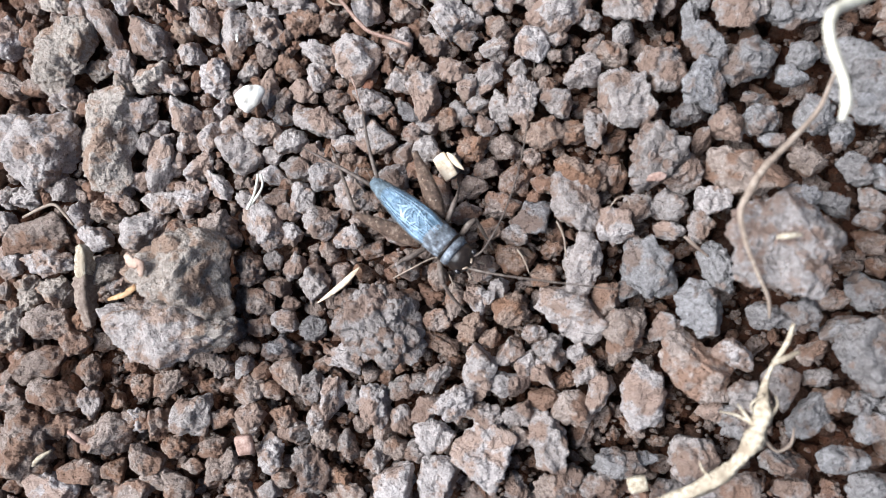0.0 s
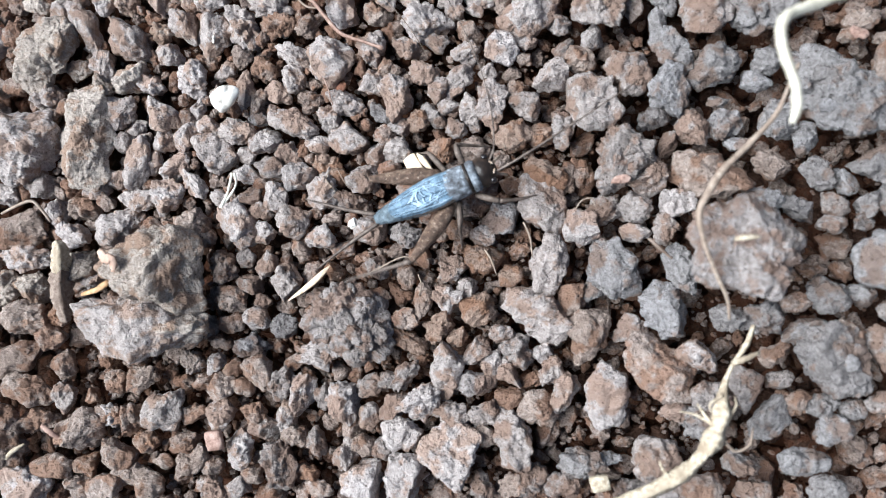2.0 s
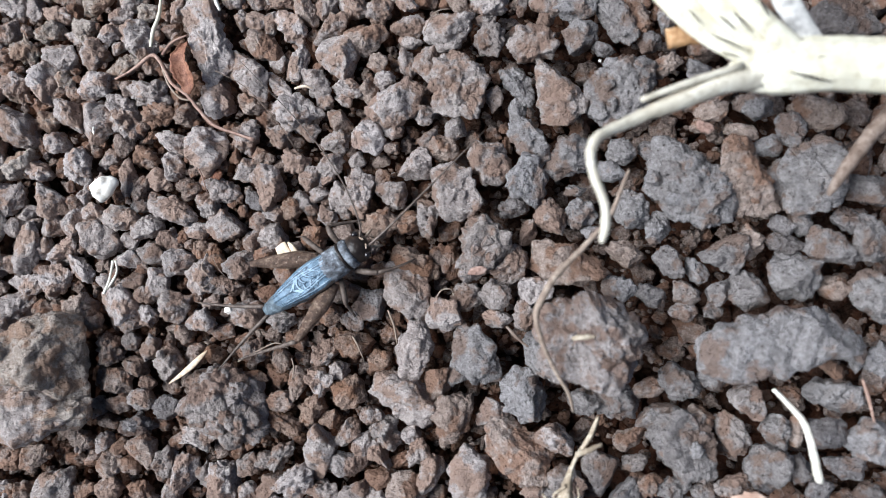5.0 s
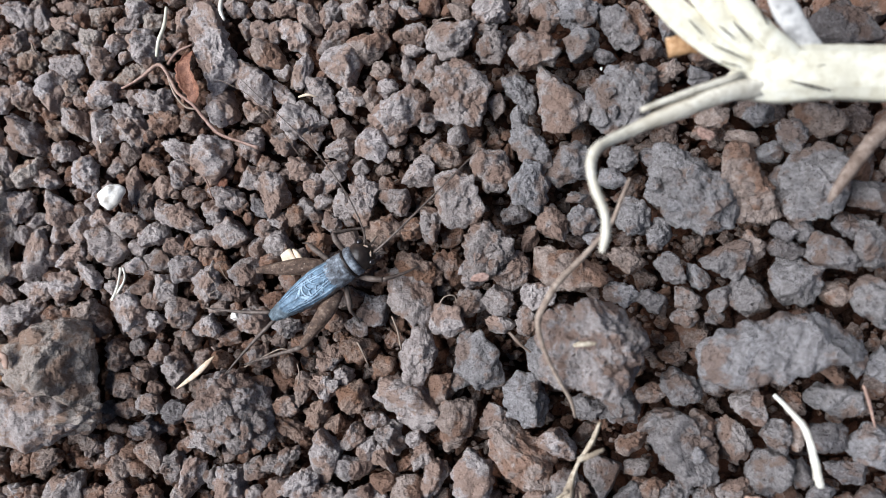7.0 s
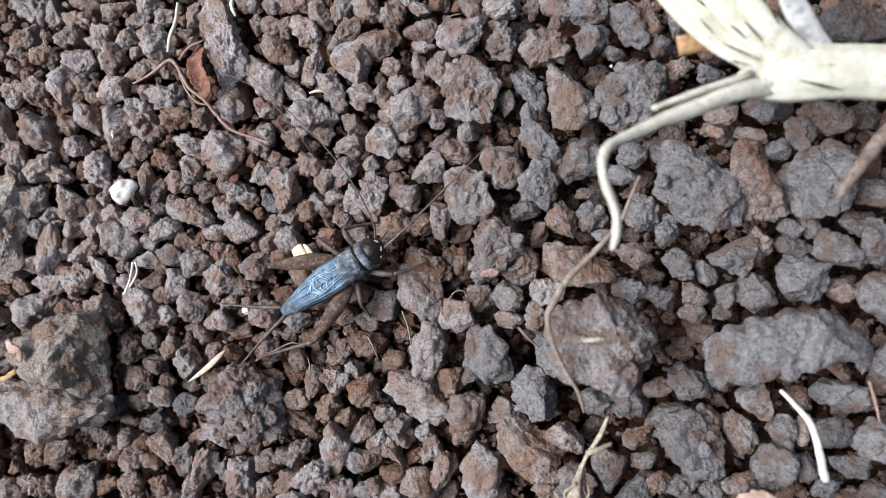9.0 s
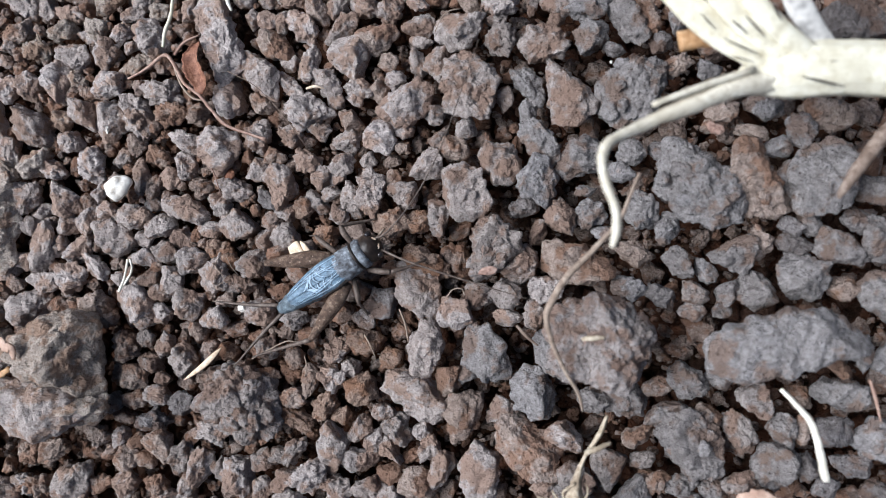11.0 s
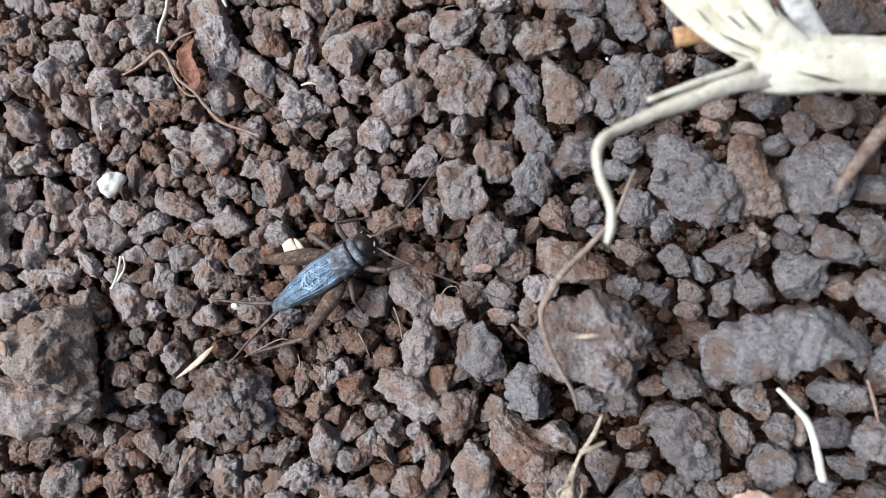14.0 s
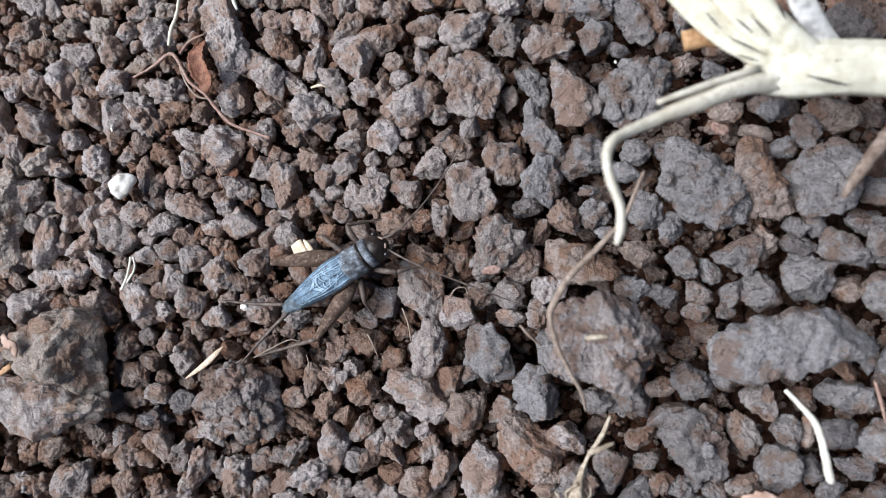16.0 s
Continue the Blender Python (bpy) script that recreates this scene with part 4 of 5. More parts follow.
# ---- plant litter ----
def dry_stalk():
    """A bleached tuft: stalk, splayed blades, tapering root tail."""
    top = holder("dry_stalk", "bleached cream dry grass stalk with splayed blades and a root tail", "dry grass", (19.02, 15.24, 3.00))
    ox, oy, oz = [v / MM for v in top.location]

    def rel(*pts):
        return [(x - ox, y - oy, z - oz, r) for x, y, z, r in pts]

    part("stalk", strand(*rel((29.56, 14.32, 5.10, 2.1), (25.16, 14.63, 5.11, 2.15), (21.43, 14.77, 5.65, 2.1), (18.12, 14.69, 5.85, 2.2), (16.06, 14.42, 5.85, 1.8), (14.39, 13.86, 5.90, 1.0), (13.15, 13.40, 5.80, 0.3)), sides=34, flat=0.6, wobble=0.015, ribs=0.06), STRAW, top, "cream flattened stalk")
    part("blade", strand(*rel((19.40, 14.25, 5.66, 1.3), (15.87, 15.63, 6.55, 1.25), (12.48, 17.48, 7.00, 1.2), (9.33, 20.28, 7.20, 1.0), (6.59, 23.22, 7.20, 0.5)), sides=26, flat=0.22, wobble=0.02, ribs=0.07, seed=2), STRAW, top)
    part("blade", strand(*rel((19.66, 14.73, 6.10, 1.0), (16.57, 16.35, 6.93, 1.05), (13.57, 18.60, 7.60, 1.0), (10.68, 22.05, 7.80, 0.8)), sides=26, flat=0.25, wobble=0.02, ribs=0.07, seed=3), STRAW, top)
    part("blade", strand(*rel((20.18, 14.95, 6.31, 0.7), (17.50, 16.65, 7.18, 0.85), (15.31, 18.66, 7.88, 0.8), (13.03, 21.73, 8.20, 0.6)), sides=26, flat=0.25, wobble=0.02, ribs=0.07, seed=7), STRAW, top)
    part("blade", strand(*rel((21.47, 15.84, 5.55, 0.4), (19.89, 17.12, 6.16, 0.75), (18.32, 19.06, 6.77, 0.95), (16.99, 21.99, 6.97, 0.7)), sides=22, flat=0.3, wobble=0.03, ribs=0.06, seed=4), HUSK, top, "grey translucent husk blade")
    part("root_tail", strand(*rel((18.26, 14.36, 5.40, 0.699), (15.96, 13.72, 6.20, 0.849), (13.24, 13.14, 7.20, 0.799), (10.20, 11.86, 8.00, 0.74), (7.61, 10.75, 8.80, 0.505), (6.33, 10.12, 9.20, 0.462), (4.59, 9.23, 10.20, 0.4), (3.64, 8.45, 11.00, 0.4), (3.29, 7.30, 11.30, 0.36), (3.61, 5.66, 11.30, 0.35), (4.25, 3.81, 11.20, 0.3), (4.28, 2.17, 11.40, 0.34), (4.00, 1.03, 11.30, 0.2)), sides=14, wobble=0.09, ribs=0.08, seed=5), ROOT_TAIL, top, "white curled root tail")
    part("filament", strand(*rel((14.87, 14.46, 7.20, 0.31), (10.50, 12.91, 8.60, 0.285), (7.12, 11.62, 9.40, 0.2)), sides=10, wobble=0.06, ribs=0.1, seed=6), ROOT_TAIL, top)
    # Slits are solid dark strips on the surface; their shade is painted.
    for i, (p, q, r) in enumerate((((13.94, 18.17, 8.52), (15.41, 16.60, 8.20), 0.10), ((13.08, 18.08, 7.95), (14.23, 17.03, 7.85), 0.08), ((12.52, 16.82, 7.70), (15.43, 15.41, 7.38), 0.07), ((13.18, 15.48, 7.50), (14.83, 15.01, 7.38), 0.06), ((17.57, 17.31, 6.98), (19.12, 16.20, 6.75), 0.22), ((15.85, 19.27, 8.09), (16.62, 17.91, 7.88), 0.10), ((18.28, 13.80, 7.20), (21.37, 13.01, 6.84), 0.10), ((20.30, 14.89, 7.10), (24.62, 15.08, 6.36), 0.12), ((10.86, 18.79, 7.85), (11.97, 17.46, 7.80), 0.06))):
        mid = [(u + v) / 2 for u, v in zip(p, q)]
        part("slit", strand(*rel((*p, r * 0.3), (*mid, r), (*q, r * 0.3)), sides=6, flat=0.5), SLIT, top, "dark strip painted as the shade of a slit between the fibres")
    return top


dry_stalk()
thing("broken_stub", strand((0, 0, 0, 0.85), (1.8, 0.25, 0.1, 0.9), (3.6, 0.2, 0.2, 0.75), (4.4, 0.1, 0.1, 0.6), sides=12, flat=0.7, wobble=0.07), ORANGE, "orange-brown broken stub of stem beside the dry stalk", "plant stub", at=(9.80, 17.57, 4.60))


def litter(name, label, category, mat, *pts, **kw):
    ox, oy, oz = pts[0][:3]
    thing(name, strand(*[(x - ox, y - oy, z - oz, r) for x, y, z, r in pts], **kw), mat, label, category, at=(ox, oy, oz))


litter("thin_root", "thin tan rootlet winding over the clods", "root", ROOT_TAN, (6.73, 7.08, 5.00, 0.14), (6.04, 5.42, 4.80, 0.17), (5.07, 3.15, 4.60, 0.20), (2.81, 0.61, 4.60, 0.24), (0.97, -1.24, 4.80, 0.29), (-0.17, -3.10, 5.00, 0.31), (-0.77, -4.60, 4.80, 0.26), (-0.32, -6.88, 4.40, 0.19), (0.75, -9.31, 3.60, 0.17), (1.85, -11.36, 2.60, 0.17), (2.26, -13.09, 1.60, 0.12), wobble=0.08, seed=8)
litter("white_root", "short white root between grey clods", "root", ROOT_WHITE, (18.88, -11.06, -0.00, 0.182), (20.02, -12.31, 0.20, 0.243), (21.15, -13.79, 0.40, 0.304), (21.76, -15.89, 0.40, 0.344), (22.30, -18.21, 0.10, 0.375), (22.63, -18.73, -0.10, 0.203), wobble=0.1, seed=9)


def branched_root():
    top = holder("branched_root", "pale cream branched root lying over grey clods", "root", (1.71, -21.18, 1.00))
    ox, oy, oz = [v / MM for v in top.location]

    def rel(*pts):
        return [(x - ox, y - oy, z - oz, r) for x, y, z, r in pts]

    part("main_root", strand(*rel((4.38, -13.60, 0.80, 0.152), (3.70, -15.17, 1.20, 0.224), (2.55, -16.96, 1.20, 0.163), (1.92, -18.45, 1.30, 0.264), (1.59, -19.75, 1.80, 0.529), (1.51, -20.85, 2.00, 0.753), (1.22, -21.88, 2.00, 0.57), (0.82, -22.82, 2.00, 0.875), (0.22, -23.91, 1.80, 0.59), (-0.65, -25.06, 1.60, 0.508), (-1.88, -26.09, 1.60, 0.671), (-4.37, -27.61, 1.40, 0.569), (-8.52, -29.60, 1.00, 0.61)), steps=6, wobble=0.13, ribs=0.2, seed=12, sides=16), ROOT_CREAM, top)
    part("rootlet", strand(*rel((0.96, -21.94, 1.80, 0.224), (0.26, -21.03, 1.80, 0.173), (-0.38, -20.04, 1.80, 0.0712)), wobble=0.1), ROOT_CREAM, top)
    part("rootlet", strand(*rel((0.74, -21.63, 1.60, 0.183), (-0.47, -21.01, 1.60, 0.122), (-1.73, -20.80, 1.40, 0.061)), wobble=0.1), ROOT_CREAM, top)
    part("rootlet", strand(*rel((1.58, -22.84, 1.80, 0.163), (2.69, -23.92, 1.40, 0.122), (3.86, -23.38, 1.20, 0.112), (4.16, -21.98, 1.20, 0.061)), wobble=0.1), ROOT_TAN, top)
    part("rootlet", strand(*rel((2.45, -16.76, 1.60, 0.224), (3.56, -16.28, 1.60, 0.264), (4.66, -15.85, 1.20, 0.152)), wobble=0.25), ROOT_CREAM, top)
    part("rootlet", strand(*rel((1.61, -19.24, 2.10, 0.163), (0.60, -19.93, 2.20, 0.122), (0.66, -20.74, 2.00, 0.0509)), wobble=0.2), ROOT_CREAM, top)
    part("rootlet", strand(*rel((2.17, -20.94, 2.00, 0.142), (2.63, -20.09, 2.00, 0.102), (2.58, -19.37, 1.80, 0.0508)), wobble=0.2), ROOT_CREAM, top)
    part("rootlet", strand(*rel((-2.59, -26.14, 1.80, 0.163), (-3.22, -25.43, 1.80, 0.122), (-3.37, -24.84, 1.60, 0.0508)), wobble=0.2), ROOT_CREAM, top)


branched_root()


def leaf_sheet(spine, half, seed):
    """A dry leaf scrap: a thin sheet curled round its spine, with a ragged edge."""
    rng = np.random.default_rng(seed)
    rows = smooth_path([(*p, 0) for p in spine], 6)[:, :3]
    bm, top, low = bmesh.new(), [], []
    for i, p in enumerate(rows):
        u = i / (len(rows) - 1)
        width = half * (math.sin(math.pi * (0.06 + 0.88 * u)) ** 0.6) * rng.uniform(0.82, 1.12)
        rt, rl = [], []
        for j in range(11):
            w = (j - 5) / 5
            bend = 1.1 * w + 0.35 * u
            q = Vector((p[0] + width * math.sin(bend) * 0.95, p[1] + 0.12 * width * w, p[2] + width * (1 - math.cos(bend)) * 0.7 + 0.10 * math.sin(9 * u + 3 * w) + rng.uniform(-0.03, 0.03)))
            rt.append(bm.verts.new(q * MM))
            rl.append(bm.verts.new((q - Vector((0, 0, 0.06))) * MM))
        top.append(rt)
        low.append(rl)
    for i in range(len(rows) - 1):
        for j in range(10):
            bm.faces.new((top[i][j], top[i][j + 1], top[i + 1][j + 1], top[i + 1][j]))
            bm.faces.new((low[i][j], low[i + 1][j], low[i + 1][j + 1], low[i][j + 1]))
        for j in (0, 10):
            bm.faces.new((top[i][j], top[i + 1][j], low[i + 1][j], low[i][j]))
    for i in (0, len(rows) - 1):
        for j in range(10):
            bm.faces.new((top[i][j], low[i][j], low[i][j + 1], top[i][j + 1]))
    bmesh.ops.recalc_face_normals(bm, faces=bm.faces)
    return bm


def red_rootlet():
    top = holder("red_rootlet", "reddish brown dried rootlet with a curled leaf scrap", "dried root", (-36.69, 17.86, -2.60))
    ox, oy, oz = [v / MM for v in top.location]

    def rel(*pts):
        return [(x - ox, y - oy, z - oz, r) for x, y, z, r in pts]

    part("main_root", strand(*rel((-43.06, 18.51, -2.40, 0.115), (-40.43, 19.41, -1.80, 0.156), (-38.40, 20.42, -1.30, 0.208), (-37.19, 19.30, -1.10, 0.24), (-36.15, 17.45, -1.10, 0.198), (-34.70, 16.30, -1.20, 0.188), (-33.30, 14.62, -1.40, 0.24), (-31.91, 13.22, -1.60, 0.188), (-29.84, 12.43, -1.60, 0.156), (-27.98, 11.75, -1.80, 0.208)), wobble=0.28, ribs=0.2, seed=14), ROOT_RED, top)
    part("rootlet", strand(*rel((-37.25, 20.34, -1.20, 0.156), (-36.22, 21.53, -1.20, 0.146), (-34.66, 22.22, -1.30, 0.0834)), wobble=0.1), ROOT_RED, top)
    part("rootlet", strand(*rel((-37.61, 19.96, -1.40, 0.125), (-36.86, 17.61, -1.60, 0.115), (-35.64, 16.15, -1.60, 0.115), (-34.43, 15.82, -1.60, 0.104)), wobble=0.1), ROOT_TAN, top)
    part("leaf_scrap", leaf_sheet([(x - ox, y - oy, z - oz) for x, y, z in ((-34.73, 21.40, -1.00), (-35.28, 19.99, -0.70), (-34.86, 18.50, -0.60), (-34.42, 17.23, -0.90), (-34.58, 16.30, -1.20))], 1.15, 15), LEAF_RED, top, "curled reddish leaf scrap")


red_rootlet()
litter("dry_straw", "thin pale curved straw between small clods", "dried root", STRAW, (-37.29, 26.03, -1.00, 0.135), (-37.45, 24.20, -0.90, 0.187), (-38.06, 22.66, -0.90, 0.197), (-38.47, 21.19, -1.20, 0.166), wobble=0.08)
litter("dry_straw", "short white straw end against a tall clod", "dried root", ROOT_WHITE, (-30.95, 26.89, -0.40, 0.166), (-31.25, 25.24, -0.40, 0.218), (-30.93, 24.18, -0.60, 0.135), wobble=0.08)
litter("forked_fibre", "forked white fibre hanging from a clod", "fibre", ROOT_WHITE, (-42.81, 0.09, -1.80, 0.145), (-42.92, -0.93, -1.70, 0.125), (-43.30, -2.08, -1.80, 0.125), (-44.00, -3.24, -2.10, 0.166), wobble=0.15, seed=3)
litter("forked_fibre", "forked white fibre hanging from a clod", "fibre", ROOT_WHITE, (-42.56, 0.09, -1.80, 0.125), (-42.30, -0.93, -1.70, 0.104), (-42.80, -1.90, -1.80, 0.125), (-43.75, -2.90, -2.10, 0.125), wobble=0.15, seed=4)
litter("straw_sliver", "slender cream straw sliver lying on crumbs", "straw sliver", WOOD, (-37.17, -12.17, -2.60, 0.0623), (-35.90, -11.35, -2.30, 0.228), (-34.58, -10.38, -2.10, 0.311), (-33.62, -9.46, -2.10, 0.249), (-33.00, -8.80, -2.30, 0.0519), flat=0.4)
litter("pale_chip", "small pale chip on a large clod", "chip", ROOT_CREAM, (2.09, -6.60, 4.00, 0.12), (2.91, -6.48, 4.10, 0.26), (4.01, -6.42, 4.00, 0.12), flat=0.5, wobble=0.2)
litter("dark_stem", "grey-brown woody stem end at the edge of a clod", "stem", BARK, (29.79, 13.85, 1.40, 0.66), (26.67, 10.47, 1.60, 0.66), (24.97, 8.33, 1.80, 0.6), (23.39, 6.05, 1.90, 0.42), (22.93, 5.03, 1.50, 0.18), wobble=0.08, sides=10)
litter("rusty_twig", "tiny rust-coloured twig between clods", "twig", ROOT_RED, (26.45, -10.34, -1.40, 0.124), (26.80, -11.83, -1.20, 0.165), (27.35, -13.88, -1.50, 0.103))
litter("fine_fibre", "fine pale fibre arching over a clod", "fibre", ROOT_TAN, (-11.11, 21.48, -1.80, 0.0519), (-10.50, 22.49, -1.40, 0.0623), (-9.75, 23.18, -1.40, 0.0623), (-8.71, 23.41, -1.60, 0.0519))
litter("buried_twig", "weathered brown twig half buried in crumbs", "twig", BARK, (-60.53, -8.43, -1.80, 0.715), (-60.78, -10.42, -2.00, 0.974), (-60.65, -12.69, -2.20, 0.78), (-60.41, -14.59, -2.60, 0.455), wobble=0.22, ribs=0.25, steps=7, sides=14)
litter("twig_end", "white broken end of a twig", "twig", ROOT_CREAM, (-60.96, -6.62, -1.50, 0.359), (-60.50, -7.41, -1.40, 0.718), (-60.58, -8.76, -1.70, 0.86), (-60.72, -9.68, -1.90, 0.718), wobble=0.1, ribs=0.2, sides=14)
litter("curly_root", "thin curled beige rootlet on crumbs", "root", ROOT_TAN, (-67.46, -3.71, -2.00, 0.125), (-65.35, -2.96, -1.50, 0.166), (-63.66, -2.53, -1.40, 0.166), (-62.53, -3.45, -1.40, 0.156), (-61.75, -4.57, -1.70, 0.125))
litter("pale_curl", "pale curled root scrap on brown clods", "root", ROOT_CREAM, (-66.09, -28.31, -2.00, 0.208), (-65.23, -27.52, -1.70, 0.27), (-64.03, -26.74, -1.90, 0.125))
litter("small_twig", "short pinkish brown twig on brown clods", "twig", PINK_WOOD, (-62.13, -24.86, -1.80, 0.229), (-60.87, -25.55, -1.60, 0.27), (-59.81, -26.30, -2.00, 0.104), wobble=0.1)
litter("flake", "peach-coloured papery flake on a large clod", "flake", PEACH, (-53.54, -7.58, 2.60, 0.25), (-52.71, -8.31, 3.00, 0.5), (-51.79, -8.51, 3.20, 0.45), (-51.93, -9.55, 2.80, 0.25), flat=0.4, wobble=0.2)
litter("flake", "orange papery flake on a large clod", "flake", ORANGE, (-55.61, -11.70, 2.00, 0.12), (-53.78, -11.28, 2.60, 0.3), (-52.50, -10.50, 2.60, 0.3), flat=0.4, wobble=0.25)
litter("leaf_flake", "pinkish tan leaf flake between clods", "flake", PEACH, (16.41, -21.92, -1.80, 0.31), (16.42, -21.34, -1.50, 0.852), (17.56, -21.09, -1.40, 1.01), (19.63, -21.55, -1.70, 0.465), flat=0.18, wobble=0.3, spin=0.6, sides=14)


def block(name, label, category, mat, at, size, turn, lean=12, seed=0):
    """A split piece of wood or flake with worn corners."""
    bm = bmesh.new()
    bmesh.ops.create_cube(bm, size=1.0)
    bmesh.ops.subdivide_edges(bm, edges=bm.edges, cuts=3, use_grid_fill=True)
    rng = random.Random(seed)
    for v in bm.verts:
        k = 1 - 0.12 * (abs(v.co.x * 2) ** 4 + abs(v.co.y * 2) ** 4 + abs(v.co.z * 2) ** 4 - 1) * 0.5
        v.co = Vector((v.co.x * size[0] * k + rng.uniform(-1, 1) * 0.04, v.co.y * size[1] * k + rng.uniform(-1, 1) * 0.05, v.co.z * size[2] * k + rng.uniform(-1, 1) * 0.05)) * MM
    ob = thing(name, bm, mat, label, category, at=at)
    ob.matrix_basis = pose(*[v * MM for v in at], lean, -lean * 0.5, turn)
    return ob


def pebble(name, label, category, mat, at, a, b, c, turn=0, seed=1):
    d = ICO[4][0]
    r = 1 + 0.42 * gradient_noise(d * 1.25 + seed) + 0.09 * gradient_noise(d * 3.2 + seed)
    ob = new(name, raw_mesh(name, d * r[:, None] * (a, b, c), ICO[4][1], mat))
    ob.matrix_basis = pose(*[v * MM for v in at], 0, 0, turn)
    tagged(ob, label, category)


def stone(name, label, category, mat, at, a, b, c, turn=0, seed=1, rough=0.5, planes=12):
    ob = new(name, raw_mesh(name, lump(4, a, b, c, seed, rough, planes), ICO[4][1], mat))
    ob.matrix_basis = pose(*[v * MM for v in at], 0, 0, turn)
    tagged(ob, label, category)


split_chip = block("wood_chip", "pale split wood chip lying flat on soil crumbs", "wood chip", WOOD, (-24.89, 0.48, -2.40), (2.6, 1.4, 0.5), -58, 10, 3)
part("splinter", strand((-1.0, 0.85, 0.0, 0.10), (-0.3, 1.0, 0.1, 0.30), (0.6, 1.15, 0.15, 0.26), (1.3, 1.35, 0.1, 0.05), flat=0.5, sides=8), WOOD, split_chip)
block("wood_chip", "pinkish brown striped wood chip lying on soil crumbs", "wood chip", PINK_WOOD, (-44.25, -25.71, -2.20), (1.7, 1.9, 0.6), 10, 8, 4)
block("wood_chip", "pale wood chip between grey clods", "wood chip", ROOT_CREAM, (-7.92, -27.91, -1.60), (1.7, 1.4, 0.6), 15, 8, 5)
pebble("white_pebble", "chalky white rounded pebble on brown crumbs", "pebble", CHALK, (-43.48, 7.29, -1.15), 1.45, 1.1, 1.0, 35, 4.3)
stone("red_flake", "reddish orange brick flake on a clod", "flake", LEAF_RED, (-32.51, 8.42, -3.10), 0.8, 0.6, 0.35, 30, 42, 0.4)
stone("white_crumb", "tiny white crumb on a clod", "crumb", CHALK, (-9.57, -4.53, -3.20), 0.32, 0.42, 0.3, 0, 43, 0.3)
stone("white_crumb", "tiny white crumb beside brown crumbs", "crumb", CHALK, (-30.94, -4.75, -2.70), 0.45, 0.55, 0.35, 0, 44, 0.3)
stone("white_crumb", "tiny white crumb on a round clod", "crumb", CHALK, (4.94, 17.51, -0.50), 0.12, 0.15, 0.1, 0, 45, 0.3)
stone("white_crumb", "cream crumb streak in a pale clod", "crumb", CHALK, (-44.81, 13.18, -1.50), 0.15, 0.42, 0.2, 0, 46, 0.3)
stone("brown_crumb", "small brown crumb beside the dry stalk", "crumb", PINK_WOOD, (14.03, 11.55, -1.80), 0.8, 0.5, 0.4, -20, 47, 0.4)


def hair(name, label, mat, *pts):
    litter(name, label, "fibre", mat, *pts, sides=5, wobble=0.15)


hair("fine_fibre", "fine tan hair across a crumbly clod", ROOT_TAN, (-32.81, 0.55, -2.10, 0.0363), (-33.36, -0.57, -1.80, 0.0436), (-32.46, -1.90, -1.90, 0.0363), (-33.61, -2.81, -2.30, 0.029))
hair("fine_fibre", "fine tan hair across a crumbly clod", ROOT_TAN, (-32.33, 0.32, -2.10, 0.0363), (-31.64, -0.79, -1.90, 0.0363), (-31.12, -1.57, -2.30, 0.029))
hair("fine_fibre", "short tan fibre standing between crumbs", ROOT_TAN, (-24.62, -9.55, -3.10, 0.0581), (-24.24, -10.64, -2.70, 0.0654), (-24.73, -12.00, -3.10, 0.0363))
hair("fine_fibre", "short tan fibre between crumbs", ROOT_TAN, (-18.27, -7.25, -2.40, 0.0934), (-17.63, -8.24, -2.10, 0.0934), (-17.17, -9.59, -2.50, 0.0519))
hair("fine_fibre", "short grey fibre beside a pale clod", ROOT_TAN, (-14.72, -4.73, -2.00, 0.0831), (-14.13, -6.11, -1.80, 0.104), (-13.88, -7.96, -2.20, 0.0727))
hair("fine_fibre", "thin curved tan fibre above a small clod", ROOT_TAN, (-10.08, -3.59, -1.60, 0.0519), (-9.47, -2.83, -1.10, 0.0623), (-8.63, -2.72, -1.10, 0.0623), (-8.37, -3.36, -1.50, 0.0519))
hair("fine_fibre", "pale fibre across dark crumbs", ROOT_TAN, (-29.82, -9.86, -2.40, 0.083), (-27.84, -8.87, -1.90, 0.0935), (-25.80, -7.94, -1.90, 0.0831), (-24.59, -8.50, -2.20, 0.0623))
hair("fine_fibre", "dark thin stem beside large clods", BARK, (-3.58, -6.19, -2.20, 0.145), (-2.62, -7.19, -1.80, 0.166), (-1.60, -8.01, -2.00, 0.104))
hair("fine_fibre", "small pale fibre in the soil crumbs", WOOD, (-23.90, 16.66, -2.00, 0.104), (-22.87, 16.76, -1.70, 0.145), (-22.06, 16.58, -2.00, 0.0623))
hair("fine_fibre", "small pale fibre in the soil crumbs", ROOT_TAN, (-53.11, 23.55, -2.00, 0.104), (-52.68, 22.75, -1.80, 0.125), (-52.26, 22.36, -2.10, 0.0623))
hair("fine_fibre", "reddish thin fibre in brown crumbs", ROOT_RED, (-35.16, 11.30, -2.20, 0.0623), (-33.63, 8.94, -1.80, 0.0727), (-32.91, 6.57, -2.20, 0.0519))
stone("pink_flake", "pinkish flake on a crumbly clod", "flake", PINK_WOOD, (-6.16, -1.06, -0.90), 0.9, 0.4, 0.25, 12, 52, 0.4)
stone("white_speck", "bright white mineral speck on a grey slab", "crumb", CHALK, (11.32, 7.35, -1.80), 0.3, 0.16, 0.2, 10, 49, 0.3)

hair("fine_fibre", "long dark hair-thin fibre over brown clods", BARK, (-31.33, 18.30, -0.40, 0.0364), (-28.43, 16.70, -0.40, 0.0364), (-25.76, 13.94, -0.60, 0.0416), (-23.54, 10.69, -1.40, 0.0364))

